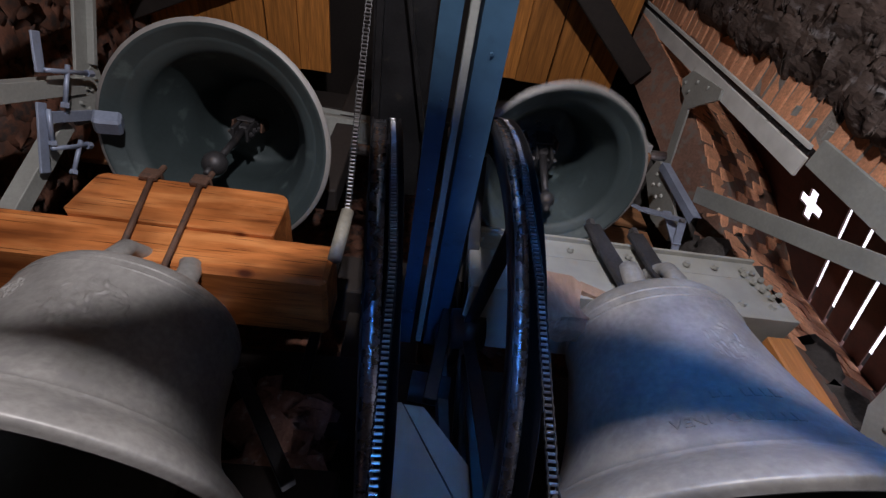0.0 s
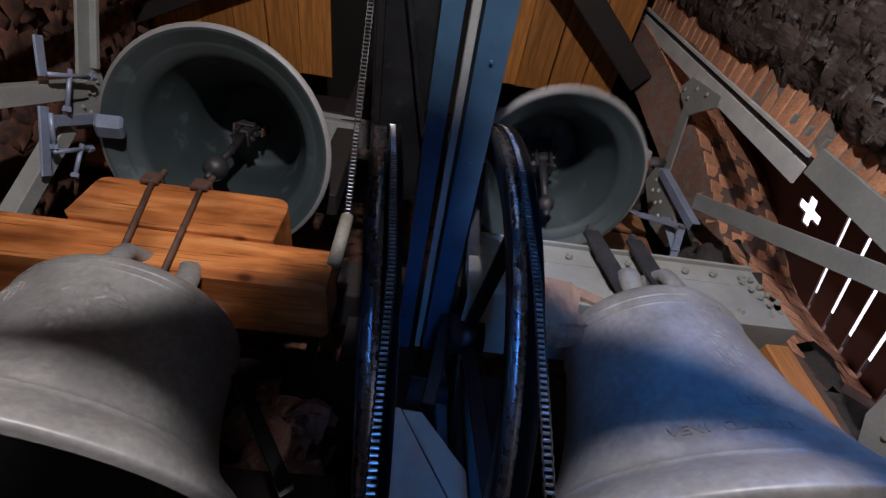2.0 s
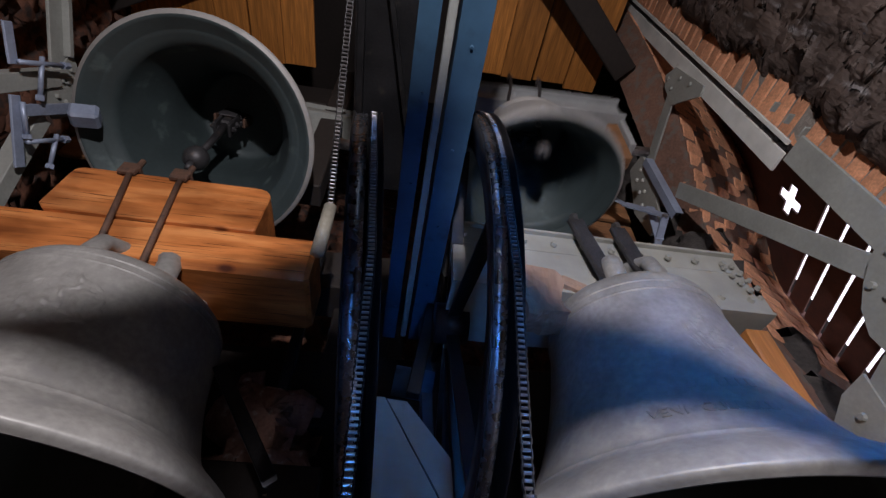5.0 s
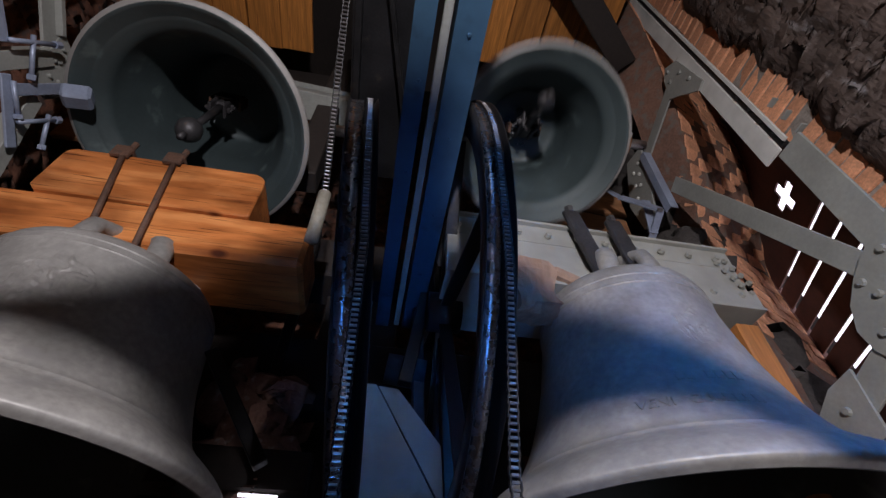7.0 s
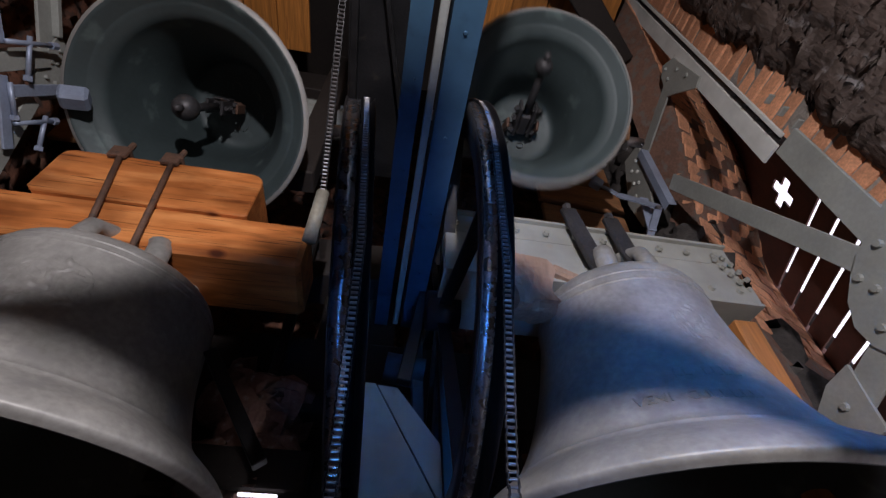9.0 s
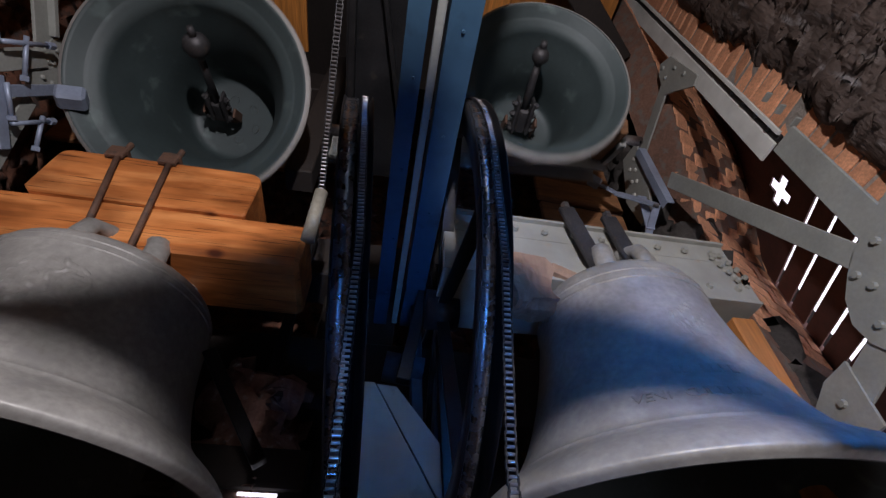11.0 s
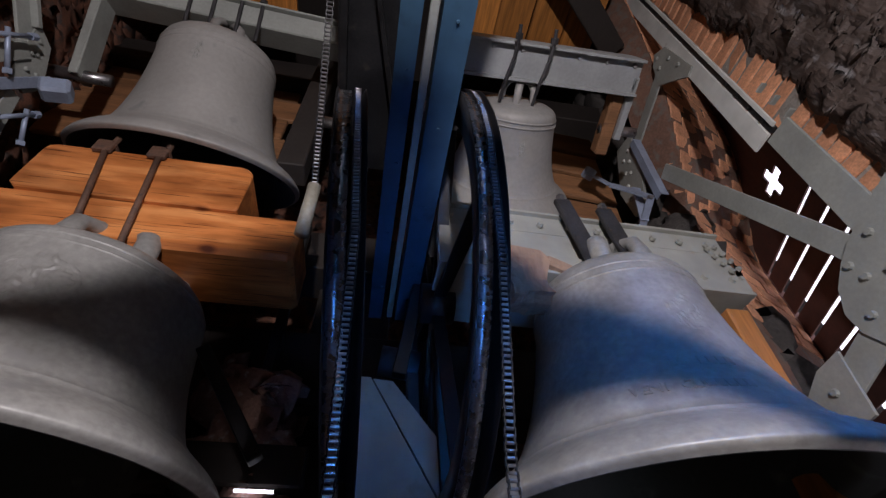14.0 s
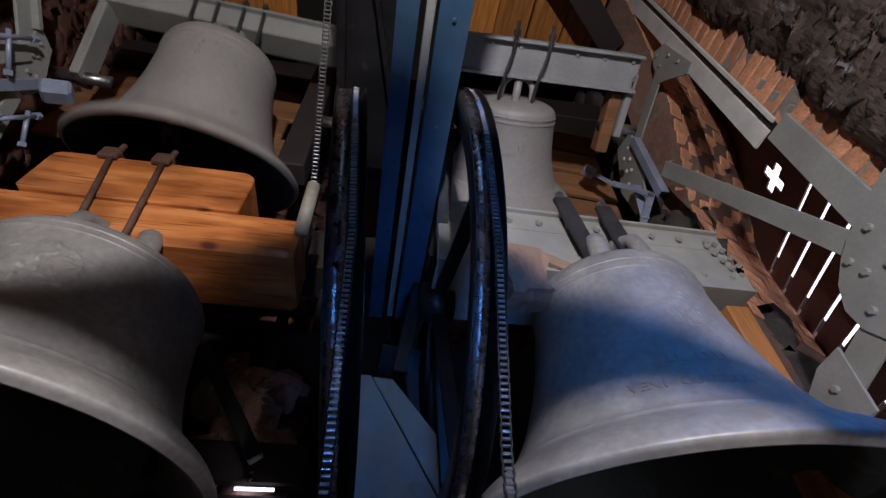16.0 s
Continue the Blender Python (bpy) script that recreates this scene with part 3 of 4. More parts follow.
relief(body_nr, out_nr, -88, 0.56, 0.22, 0.28, 2.0, "worn cast relief of a figure", 0.007)
for k, ch in enumerate("VENI CU"):
    if ch != " ":
        letter(body_nr, out_nr, ch, -127.0 + 3.3 * k, 0.225, 0.052)
for k in range(5):
    worn_bar(body_nr, out_nr, -103.5 + 3.3 * k, 0.228, 0.024, 0.034)
for k in range(7):
    if k != 2:
        worn_bar(body_nr, out_nr, -111 + 3.6 * k, 0.318, 0.022, 0.034)
gx0, gx1 = -0.80, 0.62
part("yoke_web", box((gx1 - gx0, 0.05, 0.36), ((gx0 + gx1) / 2, -0.10, 0.01), 0.003), GIRDER, bell_nr, "pale grey girder web")
part("yoke_top_angle", extrude_profile(angle_profile(0.09, 0.115, 0.012), (gx0, -0.127, 0.085), (gx1, -0.127, 0.085), (0, 0, 1)), GIRDER, bell_nr)
part("yoke_top_flange", box((gx1 - gx0, 0.40, 0.016), ((gx0 + gx1) / 2, 0.05, 0.205), 0.002), GIRDER, bell_nr)
part("yoke_bottom_angle", box((gx1 - gx0 + 0.02, 0.016, 0.10), ((gx0 + gx1) / 2 + 0.005, -0.135, -0.115), 0.003), GIRDER, bell_nr)
part("yoke_bottom_flange", box((gx1 - gx0 + 0.02, 0.40, 0.016), ((gx0 + gx1) / 2 + 0.005, 0.05, -0.17), 0.002), GIRDER, bell_nr)
bolts(bell_nr, [(x, -0.146, 0.13) for x in np.arange(gx0 + 0.05, gx1, 0.142)] + [(x, -0.15, -0.10) for x in np.arange(gx0 + 0.09, gx1, 0.14)], 0.017, 0.018, GIRDER)
bolts(bell_nr, [(gx1 - 0.10 + 0.022 * k, -0.146, 0.10 - 0.045 * k) for k in range(5)] + [(gx1 - 0.05 + 0.02 * k, -0.146, 0.12 - 0.045 * k) for k in range(4)], 0.014, 0.016, GIRDER)
for x0, z0, x1, z1 in ((-0.20, 0.29, -0.125, -0.16), (0.01, 0.26, 0.06, -0.16)):
    part("strap", bar((x0, -0.175, z0), (x1, -0.185, z1), 0.028, 0.082, (1, 0, 0), 0.006), IRON, bell_nr, "black flat iron strap")
    part("nut", rod((x0, -0.175, z0 - 0.01), (x0, -0.175, z0 + 0.03), 0.022, 6), STEEL, bell_nr)
bm = box((0.17, 0.16, 0.24), (-0.45, -0.12, -0.21), 0)
bmesh.ops.subdivide_edges(bm, edges=bm.edges, cuts=5, use_grid_fill=True)
for v in bm.verts:
    v.co += noise.noise_vector(v.co * 9) * 0.035 + noise.noise_vector(v.co * 30) * 0.008
part("wood_packing", bm, PACKING, bell_nr, "rough pale brown packing block")
part("wood_packing", add_box(bmesh.new(), Matrix.Translation((-0.28, -0.12, -0.15)) @ pose(0, 0, 0, 0, 25, 0), (0.16, 0.12, 0.05), 0.012), PACKING, bell_nr)
wheel(bell_nr, pose(-0.77, 0.13, -0.18, 0, -2.5, 0), 0.90, 0.085, "black chain wheel on the yoke's end")

# upper bells; the larger one's axle lies a little askew
YAW_FL, YAW_FR = 3.0, -1.5
P_FL = Vector((-1.07, 1.534, 2.535 + W0))
bell_fl = thing("church_bell", Matrix.Translation(P_FL), "green-grey bronze bell swinging in the upper frame", "bell", "bells in the frame")
body_fl, out_fl = bell_body(bell_fl, 0.590, *SHAPE_TALL, 0.495, "grey bronze outside, dark green inside", BRONZE_DARK)
crown(bell_fl, 0.13, 0.345, 6, 0.13, 0.3, BRONZE_DARK, 0.030)
relief(body_fl, out_fl, -90, 0.60, 0.10, 0.16, 7.0, "small dark cast relief")
clap_fl = clapper(bell_fl, 0.10, 0.52, 0.068, -0.04)
part("yoke_beam", box((1.50, 0.20, 0.13), (0.05, 0.0, 0.555), 0.008), GREY, bell_fl, "grey steel cranked yoke")
part("yoke_flange", box((1.50, 0.26, 0.014), (0.05, 0.0, 0.627), 0.003), GREY, bell_fl)
for s in (-0.70, 0.80):
    part("yoke_cheek", box((0.05, 0.16, 0.62), (s, 0, 0.285), 0.006), GREY, bell_fl)
    part("axle", rod((s - 0.16, 0, 0), (s + 0.16, 0, 0), 0.035, 16), STEEL, bell_fl, "", True)
for s in (-0.20, -0.07, 0.08, 0.20):
    part("tie_bolt", rod((s, -0.115, 0.37), (s, -0.115, 0.685), 0.012, 8), IRON, bell_fl)
    part("nut", rod((s, -0.115, 0.634), (s, -0.115, 0.66), 0.024, 6), IRON, bell_fl)

P_FR = Vector((0.711, 1.296, 2.434 + W0))
bell_fr = thing("church_bell", Matrix.Translation(P_FR), "smaller grey bronze bell swinging from a grey girder", "bell", "bells in the frame")
body_fr, out_fr = bell_body(bell_fr, 0.454, *SHAPE_FAR, 0.478, "grey bronze, paler green inside", BRONZE_DARK)
crown(bell_fr, 0.095, 0.09, 6, 0.12, 0.3, BRONZE_DARK, 0.022)
relief(body_fr, out_fr, -84, 0.37, 0.08, 0.12, 8.0, "small cast relief")
clap_fr = clapper(bell_fr, -0.04, 0.40, 0.046)
part("yoke_web", box((1.10, 0.10, 0.17), (0.10, -0.02, 0.318), 0.004), STONEGREY, bell_fr, "grey steel girder yoke")
part("yoke_flange", box((1.10, 0.22, 0.016), (0.10, 0, 0.408), 0.002), STONEGREY, bell_fr)
part("yoke_lower_flange", box((1.10, 0.22, 0.016), (0.10, 0, 0.228), 0.002), STONEGREY, bell_fr)
bolts(bell_fr, [(x, -0.075, 0.378) for x in np.arange(-0.36, 0.62, 0.16)], 0.012, 0.014, STONEGREY)
for s in (-0.12, 0.07):
    bm = bmesh.new()
    bend = [(s, 0.10), (s + 0.005, 0.22), (s + 0.03, 0.34), (s + 0.035, 0.43), (s + 0.03, 0.50)]
    for (xa, za), (xb, zb) in zip(bend, bend[1:]):
        rod((xa, -0.105 - 0.03 * (za > 0.2), za), (xb, -0.105 - 0.03 * (zb > 0.2), zb), 0.010, 8, bm)
    part("tie_rod", bm, IRON, bell_fr, "bent iron tie rod")
    part("nut", rod((s + 0.034, -0.135, 0.43), (s + 0.032, -0.135, 0.46), 0.020, 6), IRON, bell_fr)
part("counter_block", box((0.075, 0.10, 0.36), (0.58, 0.0, 0.03), 0.01), BROWN, bell_fr, "hanging brown wooden block")
for s in (-0.46, 0.64):
    part("yoke_cheek", box((0.04, 0.14, 0.36), (s, 0, 0.14), 0.005), STONEGREY, bell_fr)
    part("axle", rod((s - 0.10, 0, 0.0), (s + 0.13, 0, 0.0), 0.03, 16), STEEL, bell_fr, "", True)

# ---- frame in the middle: blue beams, chains ----
beam = thing("steel_beam", Matrix.Translation(at(0, 0, 1.52)), "blue painted double steel channel beam running overhead", "beam")
part("channel", extrude_profile([(u, v) for u, v in channel(0.068, 0.156, 0.010)], (0.082, -0.62, 0), (0.067, 2.05, 0)), BLUE, beam)
part("channel", extrude_profile([(-u, v) for u, v in channel(0.098, 0.156, 0.010)][::-1], (0.132, -0.62, 0), (0.140, 2.05, 0)), BLUE, beam)
part("rail", box((0.028, 2.65, 0.04), (0.110, 0.72, -0.050), 0.003), GREY, beam, "grey-green rail between the channels")
bolts(beam, [(0.05, 0.30 + 0.37 * k, -0.080) for k in range(5)] + [(0.185, 0.5 + 0.37 * k, -0.080) for k in range(4)], 0.007, 0.006, BLUE, (0, 0, -1), "rivet")

def wrap(x, y, z, r, lean, side, top, low):
    """Points on a wheel's front, from near its top downwards; lean: how far x shifts per metre of height."""
    out = []
    for k in range(13):
        a = radians(top + (low - top) * k / 12)
        out.append(at(x + side - lean * r * math.sin(a), y - r * math.cos(a), z + r * math.sin(a)))
    return out


chain("drive_chain", wrap(-0.105, 1.606, 1.25, 0.838, 0.105, 0.022, 88, -6) + [ at(-0.035, 0.81, 0.80), at(-0.012, 0.90, 0.28), at(0.0, 0.92, -0.3)], (1, 0, 0), 0.013, 0.023, "shiny greasy roller chain hanging from the tall wheel")
chain("drive_chain", wrap(0.30, 1.62, 1.24, 0.913, 0.044, 0.008, 88, -4) + [at(0.318, 0.76, 0.74), at(0.312, 0.86, 0.30), at(0.32, 0.88, -0.3)], (1, 0, 0), 0.013, 0.021, "dark greasy roller chain hanging from the smaller wheel")
slide = chain("lift_chain", [at(-0.3, -0.05, 2.68), at(-0.3, 0.6, 2.2), at(-0.3, 1.38, 1.62)], (1, 0, 0), 0.017, 0.028, "thin shiny chain running down to a sleeve")
tube = thing("chain_sleeve", Matrix.Translation(at(-0.3, 1.36, 1.62)), "beige tube that the thin chain enters", "tube")
part("sleeve", rod((0, 0, 0.02), (-0.01, 0.06, -0.24), 0.03, 20), BEIGE, tube, "", True)


# ---- sound window in the east wall ----
P0 = Vector((2.6, 1.47, 0))
SROT = Matrix.Rotation(math.atan2(SD.y, SD.x), 4, "Z")


def shutter():
    """Horizontal boards with open slits between; a cross is cut through the upper panel."""
    root = thing("window_shutter", Matrix.Translation((0, 0, 0)), "dark red-brown wooden shutter with open slits and a cross hole", "shutter")

    def place(s, z):
        p = P0 + SD * s
        return Matrix.Translation((p.x, p.y, z + W0)) @ SROT

    s0, s1, gap = -0.95, 0.64, 0.025
    zs = [2.14 - 0.18 * k for k in range(-0, 8)]
    for z0, z1 in zip(zs, zs[1:]):
        part("board", box((s1 - s0, 0.012, z0 - z1 - gap), (0, 0, 0), 0.003), SHUTTER, root, "", False, place((s0 + s1) / 2, (z0 + z1) / 2))
    part("board", box((s1 - s0, 0.012, 1.2), (0, 0, 0), 0.003), SHUTTER, root, "", False, place((s0 + s1) / 2, zs[-1] - 0.62))
    part("board", box((s1 - s0 + 0.3, 0.012, 1.6), (0, 0, 0), 0.003), SHUTTER, root, "", False, place((s0 + s1) / 2, 4.96))
    # stile that closes the slits' far ends
    part("stile", box((0.16, 0.05, 5.2), (0, 0, 0), 0.004), SHUTTER, root, "", False, place(s1 + 0.08, 1.6))
    part("stile", box((1.0, 0.03, 6.4), (0, 0, 0), 0.004), SHUTTER, root, "", False, place(s1 + 0.66, 2.0) @ Matrix.Translation((0, -0.04, 0)))
    part("stile", box((0.03, 0.06, 5.2), (0, 0, 0), 0.004), GREY, root, "thin pale edge strip", False, place(s1 + 0.175, 1.6) @ Matrix.Translation((0, 0.03, 0)))
    # upper panel round a cross of five squares
    u, cz, cs = 0.047, 2.45, 0.01
    cells = [(s0, cs - 1.5 * u * 1.6, 2.14 + gap / 2, 4.2), (cs + 1.5 * u * 1.6, s1, 2.14 + gap / 2, 4.2)]
    w = u * 1.6
    cells += [(cs - 1.5 * w, cs + 1.5 * w, 2.14 + gap / 2, cz - 1.5 * w), (cs - 1.5 * w, cs + 1.5 * w, cz + 1.5 * w, 4.2)]
    for i in (-1, 1):
        for j in (-1, 1):
            cells.append((cs + i * w - w / 2, cs + i * w + w / 2, cz + j * w - w / 2, cz + j * w + w / 2))
    for a, b, c, d in cells:
        part("panel", box((b - a, 0.012, d - c), (0, 0, 0), 0), SHUTTER, root, "", False, place((a + b) / 2, (c + d) / 2))
    out = part("backdrop", box((2.4, 0.02, 7.0), (0, 0, 0), 0), DAYLIGHT, None, "", False, place(0.0, 1.9) @ Matrix.Translation((0, -0.5, 0)))
    tagged(out, "bright daylight outside the shutter", "daylight", kind="structure")


shutter()

# near jamb: brick headers at the niche's edge, laid in courses
jn = part("wall_jamb_near", box((0.30, 0.30, H + W0), (0, 0, 0), 0), MORTAR, None, "", False, Matrix.Translation((XW + 0.136, 0.835, (H + W0) / 2)))
tagged(jn, "orange brick edge of the window niche with pale joints", "wall", kind="structure")
brick_meshes = []
for k in range(4):
    bm = box((0.13, 0.27 - 0.012 * k, 0.094), (0, 0, 0), 0.008)
    for v in bm.verts:
        v.co += Vector((random.uniform(-1, 1), random.uniform(-1, 1), random.uniform(-1, 1))) * 0.004
    brick_meshes.append(mesh_of(bm, "brick", BRICK))
inv = jn.matrix_basis.inverted()
for k in range(44):
    z = W0 + 0.6 + 0.106 * k
    me = random.choice(brick_meshes)
    ob = new("brick", me)
    ob.parent = jn
    ob.matrix_basis = inv @ pose(XW + 0.045 + random.uniform(-0.014, 0.010), 0.985 - 0.13 + random.uniform(-0.012, 0.008), z, random.uniform(-1, 1), random.uniform(-1, 1), random.uniform(-2, 2))
    if k % 2:
        ob = new("brick", brick_meshes[3])
        ob.parent = jn
        ob.matrix_basis = inv @ pose(XW + 0.06 + random.uniform(-0.02, 0.01), 0.985 - 0.38 + random.uniform(-0.02, 0.02), z, random.uniform(-3, 3), 0, random.uniform(-3, 3)) @ Matrix.Diagonal((1, random.uniform(0.4, 0.9), 1, 1))

# far reveal and its arch, brick by brick
ED = (J0 - J1).normalized()
curve = [(0.66, -1.6 + 0.1 * k) for k in range(39)] + spline([(0.655, 2.25), (0.60, 2.37), (0.49, 2.49), (0.325, 2.69), (0.13, 2.98), (0.02, 3.31), (-0.10, 3.72), (-0.2, 4.3), (-0.26, 5.5)], 8)
curve = [P0 + SD * s + Vector((0, 0, z + W0)) for s, z in curve]
jl = 0.86
bm = bmesh.new()
back = []
for i, p in enumerate(curve):
    t = (curve[min(i + 1, len(curve) - 1)] - curve[max(i - 1, 0)]).normalized()
    n = ED.cross(t).normalized()
    n = -n if n.y > 0 else n
    back.append([bm.verts.new(p - ED * 0.1 - n * 0.003), bm.verts.new(p + ED * jl - n * 0.003), bm.verts.new(p + ED * jl - n * 0.3), bm.verts.new(p - ED * 0.1 - n * 0.3)])
for u, v in zip(back, back[1:]):
    for k in range(4):
        bm.faces.new((u[k], u[(k + 1) % 4], v[(k + 1) % 4], v[k]))
jamb = part("wall_jamb_far", bm, JAMBM)
tagged(jamb, "lit orange brick reveal and arch of the sound window", "wall", kind="structure")
bm = box((0.267, 0.10, 0.096), (0, 0, 0), 0.005)
for v in bm.verts:
    v.co += Vector((random.uniform(-1, 1), random.uniform(-1, 1), random.uniform(-1, 1))) * 0.003
long_brick = mesh_of(bm, "brick", BRICK)
half_brick = mesh_of(box((0.132, 0.10, 0.096), (0, 0, 0), 0.005), "brick", BRICK)
lens = [0.0]
for p, q in zip(curve, curve[1:]):
    lens.append(lens[-1] + (q - p).length)
row = 0
s_at = 3.1
while s_at < lens[-1] - 0.5:
    i = max(j for j in range(len(lens) - 1) if lens[j] <= s_at)
    p = curve[i].lerp(curve[i + 1], (s_at - lens[i]) / (lens[i + 1] - lens[i]))
    t = (curve[min(i + 3, len(curve) - 1)] - curve[max(i - 2, 0)]).normalized()
    n = ED.cross(t).normalized()
    n = -n if n.y > 0 else n
    m = Matrix((ED, t.cross(ED), t)).transposed().to_4x4()
    u = 0.02 if row % 2 else 0.152
    if row % 2:
        ob = new("brick", half_brick)
        ob.parent = jamb
        ob.matrix_basis = Matrix.Translation(p + ED * 0.775 - n * 0.045) @ m
    if row % 2 == 0:
        ob = new("brick", half_brick)
        ob.parent = jamb
        ob.matrix_basis = Matrix.Translation(p + ED * -0.053 - n * 0.045) @ m
    while u < jl - 0.1:
        ob = new("brick", long_brick)
        ob.parent = jamb
        ob.matrix_basis = Matrix.Translation(p + ED * u - n * (0.049 + random.uniform(-0.003, 0.002))) @ m @ pose(0, 0, 0, random.uniform(-0.4, 0.4), random.uniform(-0.3, 0.3), random.uniform(-0.5, 0.5))
        u += 0.275
    row += 1
    s_at += 0.103

# ---- steel side frames ----


def fbar(parent, name, x, y0, z0, y1, z1, w, t, mat, label=""):
    """A flat bar in a plane of constant x, told from the eye."""
    a, b = at(x, y0, z0), at(x, y1, z1)
    return part(name, bar(a, b, w, t, (1, 0, 0), 0.003), mat, parent, label)


def fplate(parent, name, x, yz, t, mat, label=""):
    m = Matrix(((0, 0, 1, x), (1, 0, 0, 0), (0, 1, 0, W0), (0, 0, 0, 1)))
    return part(name, plate(yz, t, m), mat, parent, label)


east = thing("bell_frame", Matrix.Identity(4), "grey painted steel frame with bolted braces beside the window", "frame", "side frames")
part("post", box((0.016, 0.10, 3.75), at(1.80, 0.945, 1.88 + 1.875), 0.002), PALE, east, "pale grey upright flange")
part("post_web", box((0.03, 0.030, 3.70), at(1.822, 0.880, 1.90 + 1.85), 0.002), BLACK, east)
part("post_flange", box((0.016, 0.022, 3.70), at(1.80, 0.852, 1.90 + 1.85), 0.002), PALE, east)
part("lower_post", box((0.018, 0.135, 3.5), at(1.815, 0.862, 1.875 - 1.75), 0.003), GREY, east, "darker grey lower upright")
bolts(east, [at(1.80, 0.876, 1.98 + 0.13 * k) for k in range(4)], 0.012, 0.03, BLACK, (-1, 0, 0), "bolt")
for k in range(3):
    part("cleat", box((0.03, 0.05, 0.012), at(1.86, 0.80, 1.93 + 0.13 * k), 0.002), GREY, east)
fbar(east, "brace", 1.795, 0.90, 1.02, 1.50, 2.42, 0.10, 0.014, GREY, "long flat diagonal brace")
fbar(east, "brace", 1.790, 0.98, 0.92, 1.50, 0.70, 0.12, 0.014, GREY)
fplate(east, "gusset", 1.78, [(0.70, 1.30), (0.86, 1.24), (0.95, 1.20), (1.02, 1.15), (1.09, 1.08), (1.13, 0.99), (1.12, 0.90), (1.06, 0.80), (0.70, 0.80)], 0.014, GREY, "bolted gusset plate")
bolts(east, [at(1.768, y, z) for y, z in ((1.0, 1.12), (0.98, 1.05), (0.87, 1.17), (0.90, 1.02), (1.05, 0.93), (0.98, 0.88))], 0.018, 0.018, GREY, (-1, 0, 0), "bolt")
fplate(east, "foot_plate", 1.78, [(1.24, 0.90), (1.36, 0.88), (1.48, 0.80), (1.48, 0.62), (1.26, 0.66)], 0.014, GREY)
bolts(east, [at(1.768, 1.34, 0.78), at(1.768, 1.42, 0.72)], 0.018, 0.018, GREY, (-1, 0, 0), "bolt")
fplate(east, "gusset", 1.785, [(0.93, 2.72), (0.97, 3.12), (1.06, 3.20), (1.12, 3.14), (1.17, 2.95), (1.10, 2.86), (0.99, 2.70)], 0.014, GREY, "bolted upper gusset")
bolts(east, [at(1.775, y, z) for y, z in ((1.06, 3.14), (1.09, 3.05), (1.0, 3.0), (0.98, 2.86))], 0.016, 0.016, GREY, (-1, 0, 0), "bolt")
fbar(east, "brace", 1.79, 1.05, 3.05, 1.66, 2.83, 0.10, 0.014, GREY)
fplate(east, "bearing_plate", 1.765, [(1.56, 2.95), (1.74, 3.0), (1.90, 2.66), (1.86, 2.36), (1.72, 2.36), (1.62, 2.60)], 0.02, GREY, "bolted bearing plate")
bolts(east, [at(1.752, 1.72 + 0.035 * k, 2.84 - 0.11 * k) for k in range(4)] + [at(1.752, 1.64 + 0.035 * k, 2.86 - 0.09 * k) for k in range(3)], 0.016, 0.016, PALE, (-1, 0, 0), "bolt")
part("clamp_angle", extrude_profile(angle_profile(0.055, 0.055, 0.006), at(1.72, 1.52, 2.82), at(1.72, 1.54, 2.22), (1, 0, 0)), BLUEGREY, east, "zinc-blue clamp angle")
bm = bmesh.new()
cv = [at(1.45, 1.72, 2.58), at(1.53, 1.70, 2.47), at(1.62, 1.66, 2.38), at(1.72, 1.62, 2.28)]
for p, q in zip(cv, cv[1:]):
    bar(p, q, 0.012, 0.075, (0, 0.3, 1), 0.001, bm)
part("spring_strip", bm, BLUEGREY, east, "bent zinc-blue strip")
part("switch_box", add_box(bmesh.new(), Matrix.Translation(at(1.42, 1.73, 2.62)) @ pose(0, 0, 0, 20, 30, 10), (0.085, 0.07, 0.075), 0.012), BLUEGREY, east, "small zinc-blue box on the strip")
bm = bar(at(1.70, 1.68, 2.45), at(1.70, 1.74, 2.18), 0.01, 0.06, (1, 0, 0), 0.001)
bar(at(1.70, 1.60, 2.26), at(1.70, 1.80, 2.16), 0.05, 0.012, (0, 0, 1), 0.001, bm)
part("bracket", bm, BLUEGREY, east)
bolts(east, [at(1.69, 1.60, 2.25), at(1.69, 1.75, 2.19), at(1.69, 1.66, 2.36)], 0.014, 0.03, STEEL, (-1, 0, 0), "bolt")

west = thing("bell_frame", Matrix.Identity(4), "grey steel frame with square tubes and screw clamps", "frame", "side frames")
part("post", box((0.016, 0.11, 7.0), at(-1.80, 0.69, 1.9), 0.002), PALE, west, "pale grey upright flange")
fbar(west, "brace", -1.80, 0.78, 2.56, 1.40, 2.20, 0.115, 0.016, GREY, "flat leaning brace")
fbar(west, "stiffener", -1.785, 0.80, 2.60, 1.18, 2.38, 0.03, 0.05, GREY)
fplate(west, "gusset", -1.79, [(1.17, 2.42), (1.30, 2.42), (1.44, 2.24), (1.40, 2.12), (1.28, 2.10)], 0.014, GREY)
bolts(west, [at(-1.775, y, z) for y, z in ((1.24, 2.25), (1.26, 2.27), (1.28, 2.30), (1.31, 2.20), (1.34, 2.16), (1.36, 2.24), (1.24, 2.36))], 0.012, 0.014, GREY, (1, 0, 0), "bolt")
fbar(west, "square_tube", -1.81, 0.86, 1.16, 1.24, 2.26, 0.085, 0.085, GREY, "grey square tube")
fbar(west, "square_tube", -1.81, 1.66, 1.30, 1.36, 2.06, 0.08, 0.08, GREY, "grey square tube")
fbar(west, "clamp_strip", -1.74, 1.25, 1.93, 1.40, 2.26, 0.055, 0.012, BLUEGREY, "zinc-blue strip")
fbar(west, "clamp_plate", -1.74, 1.17, 1.92, 1.45, 1.76, 0.055, 0.012, BLUEGREY)
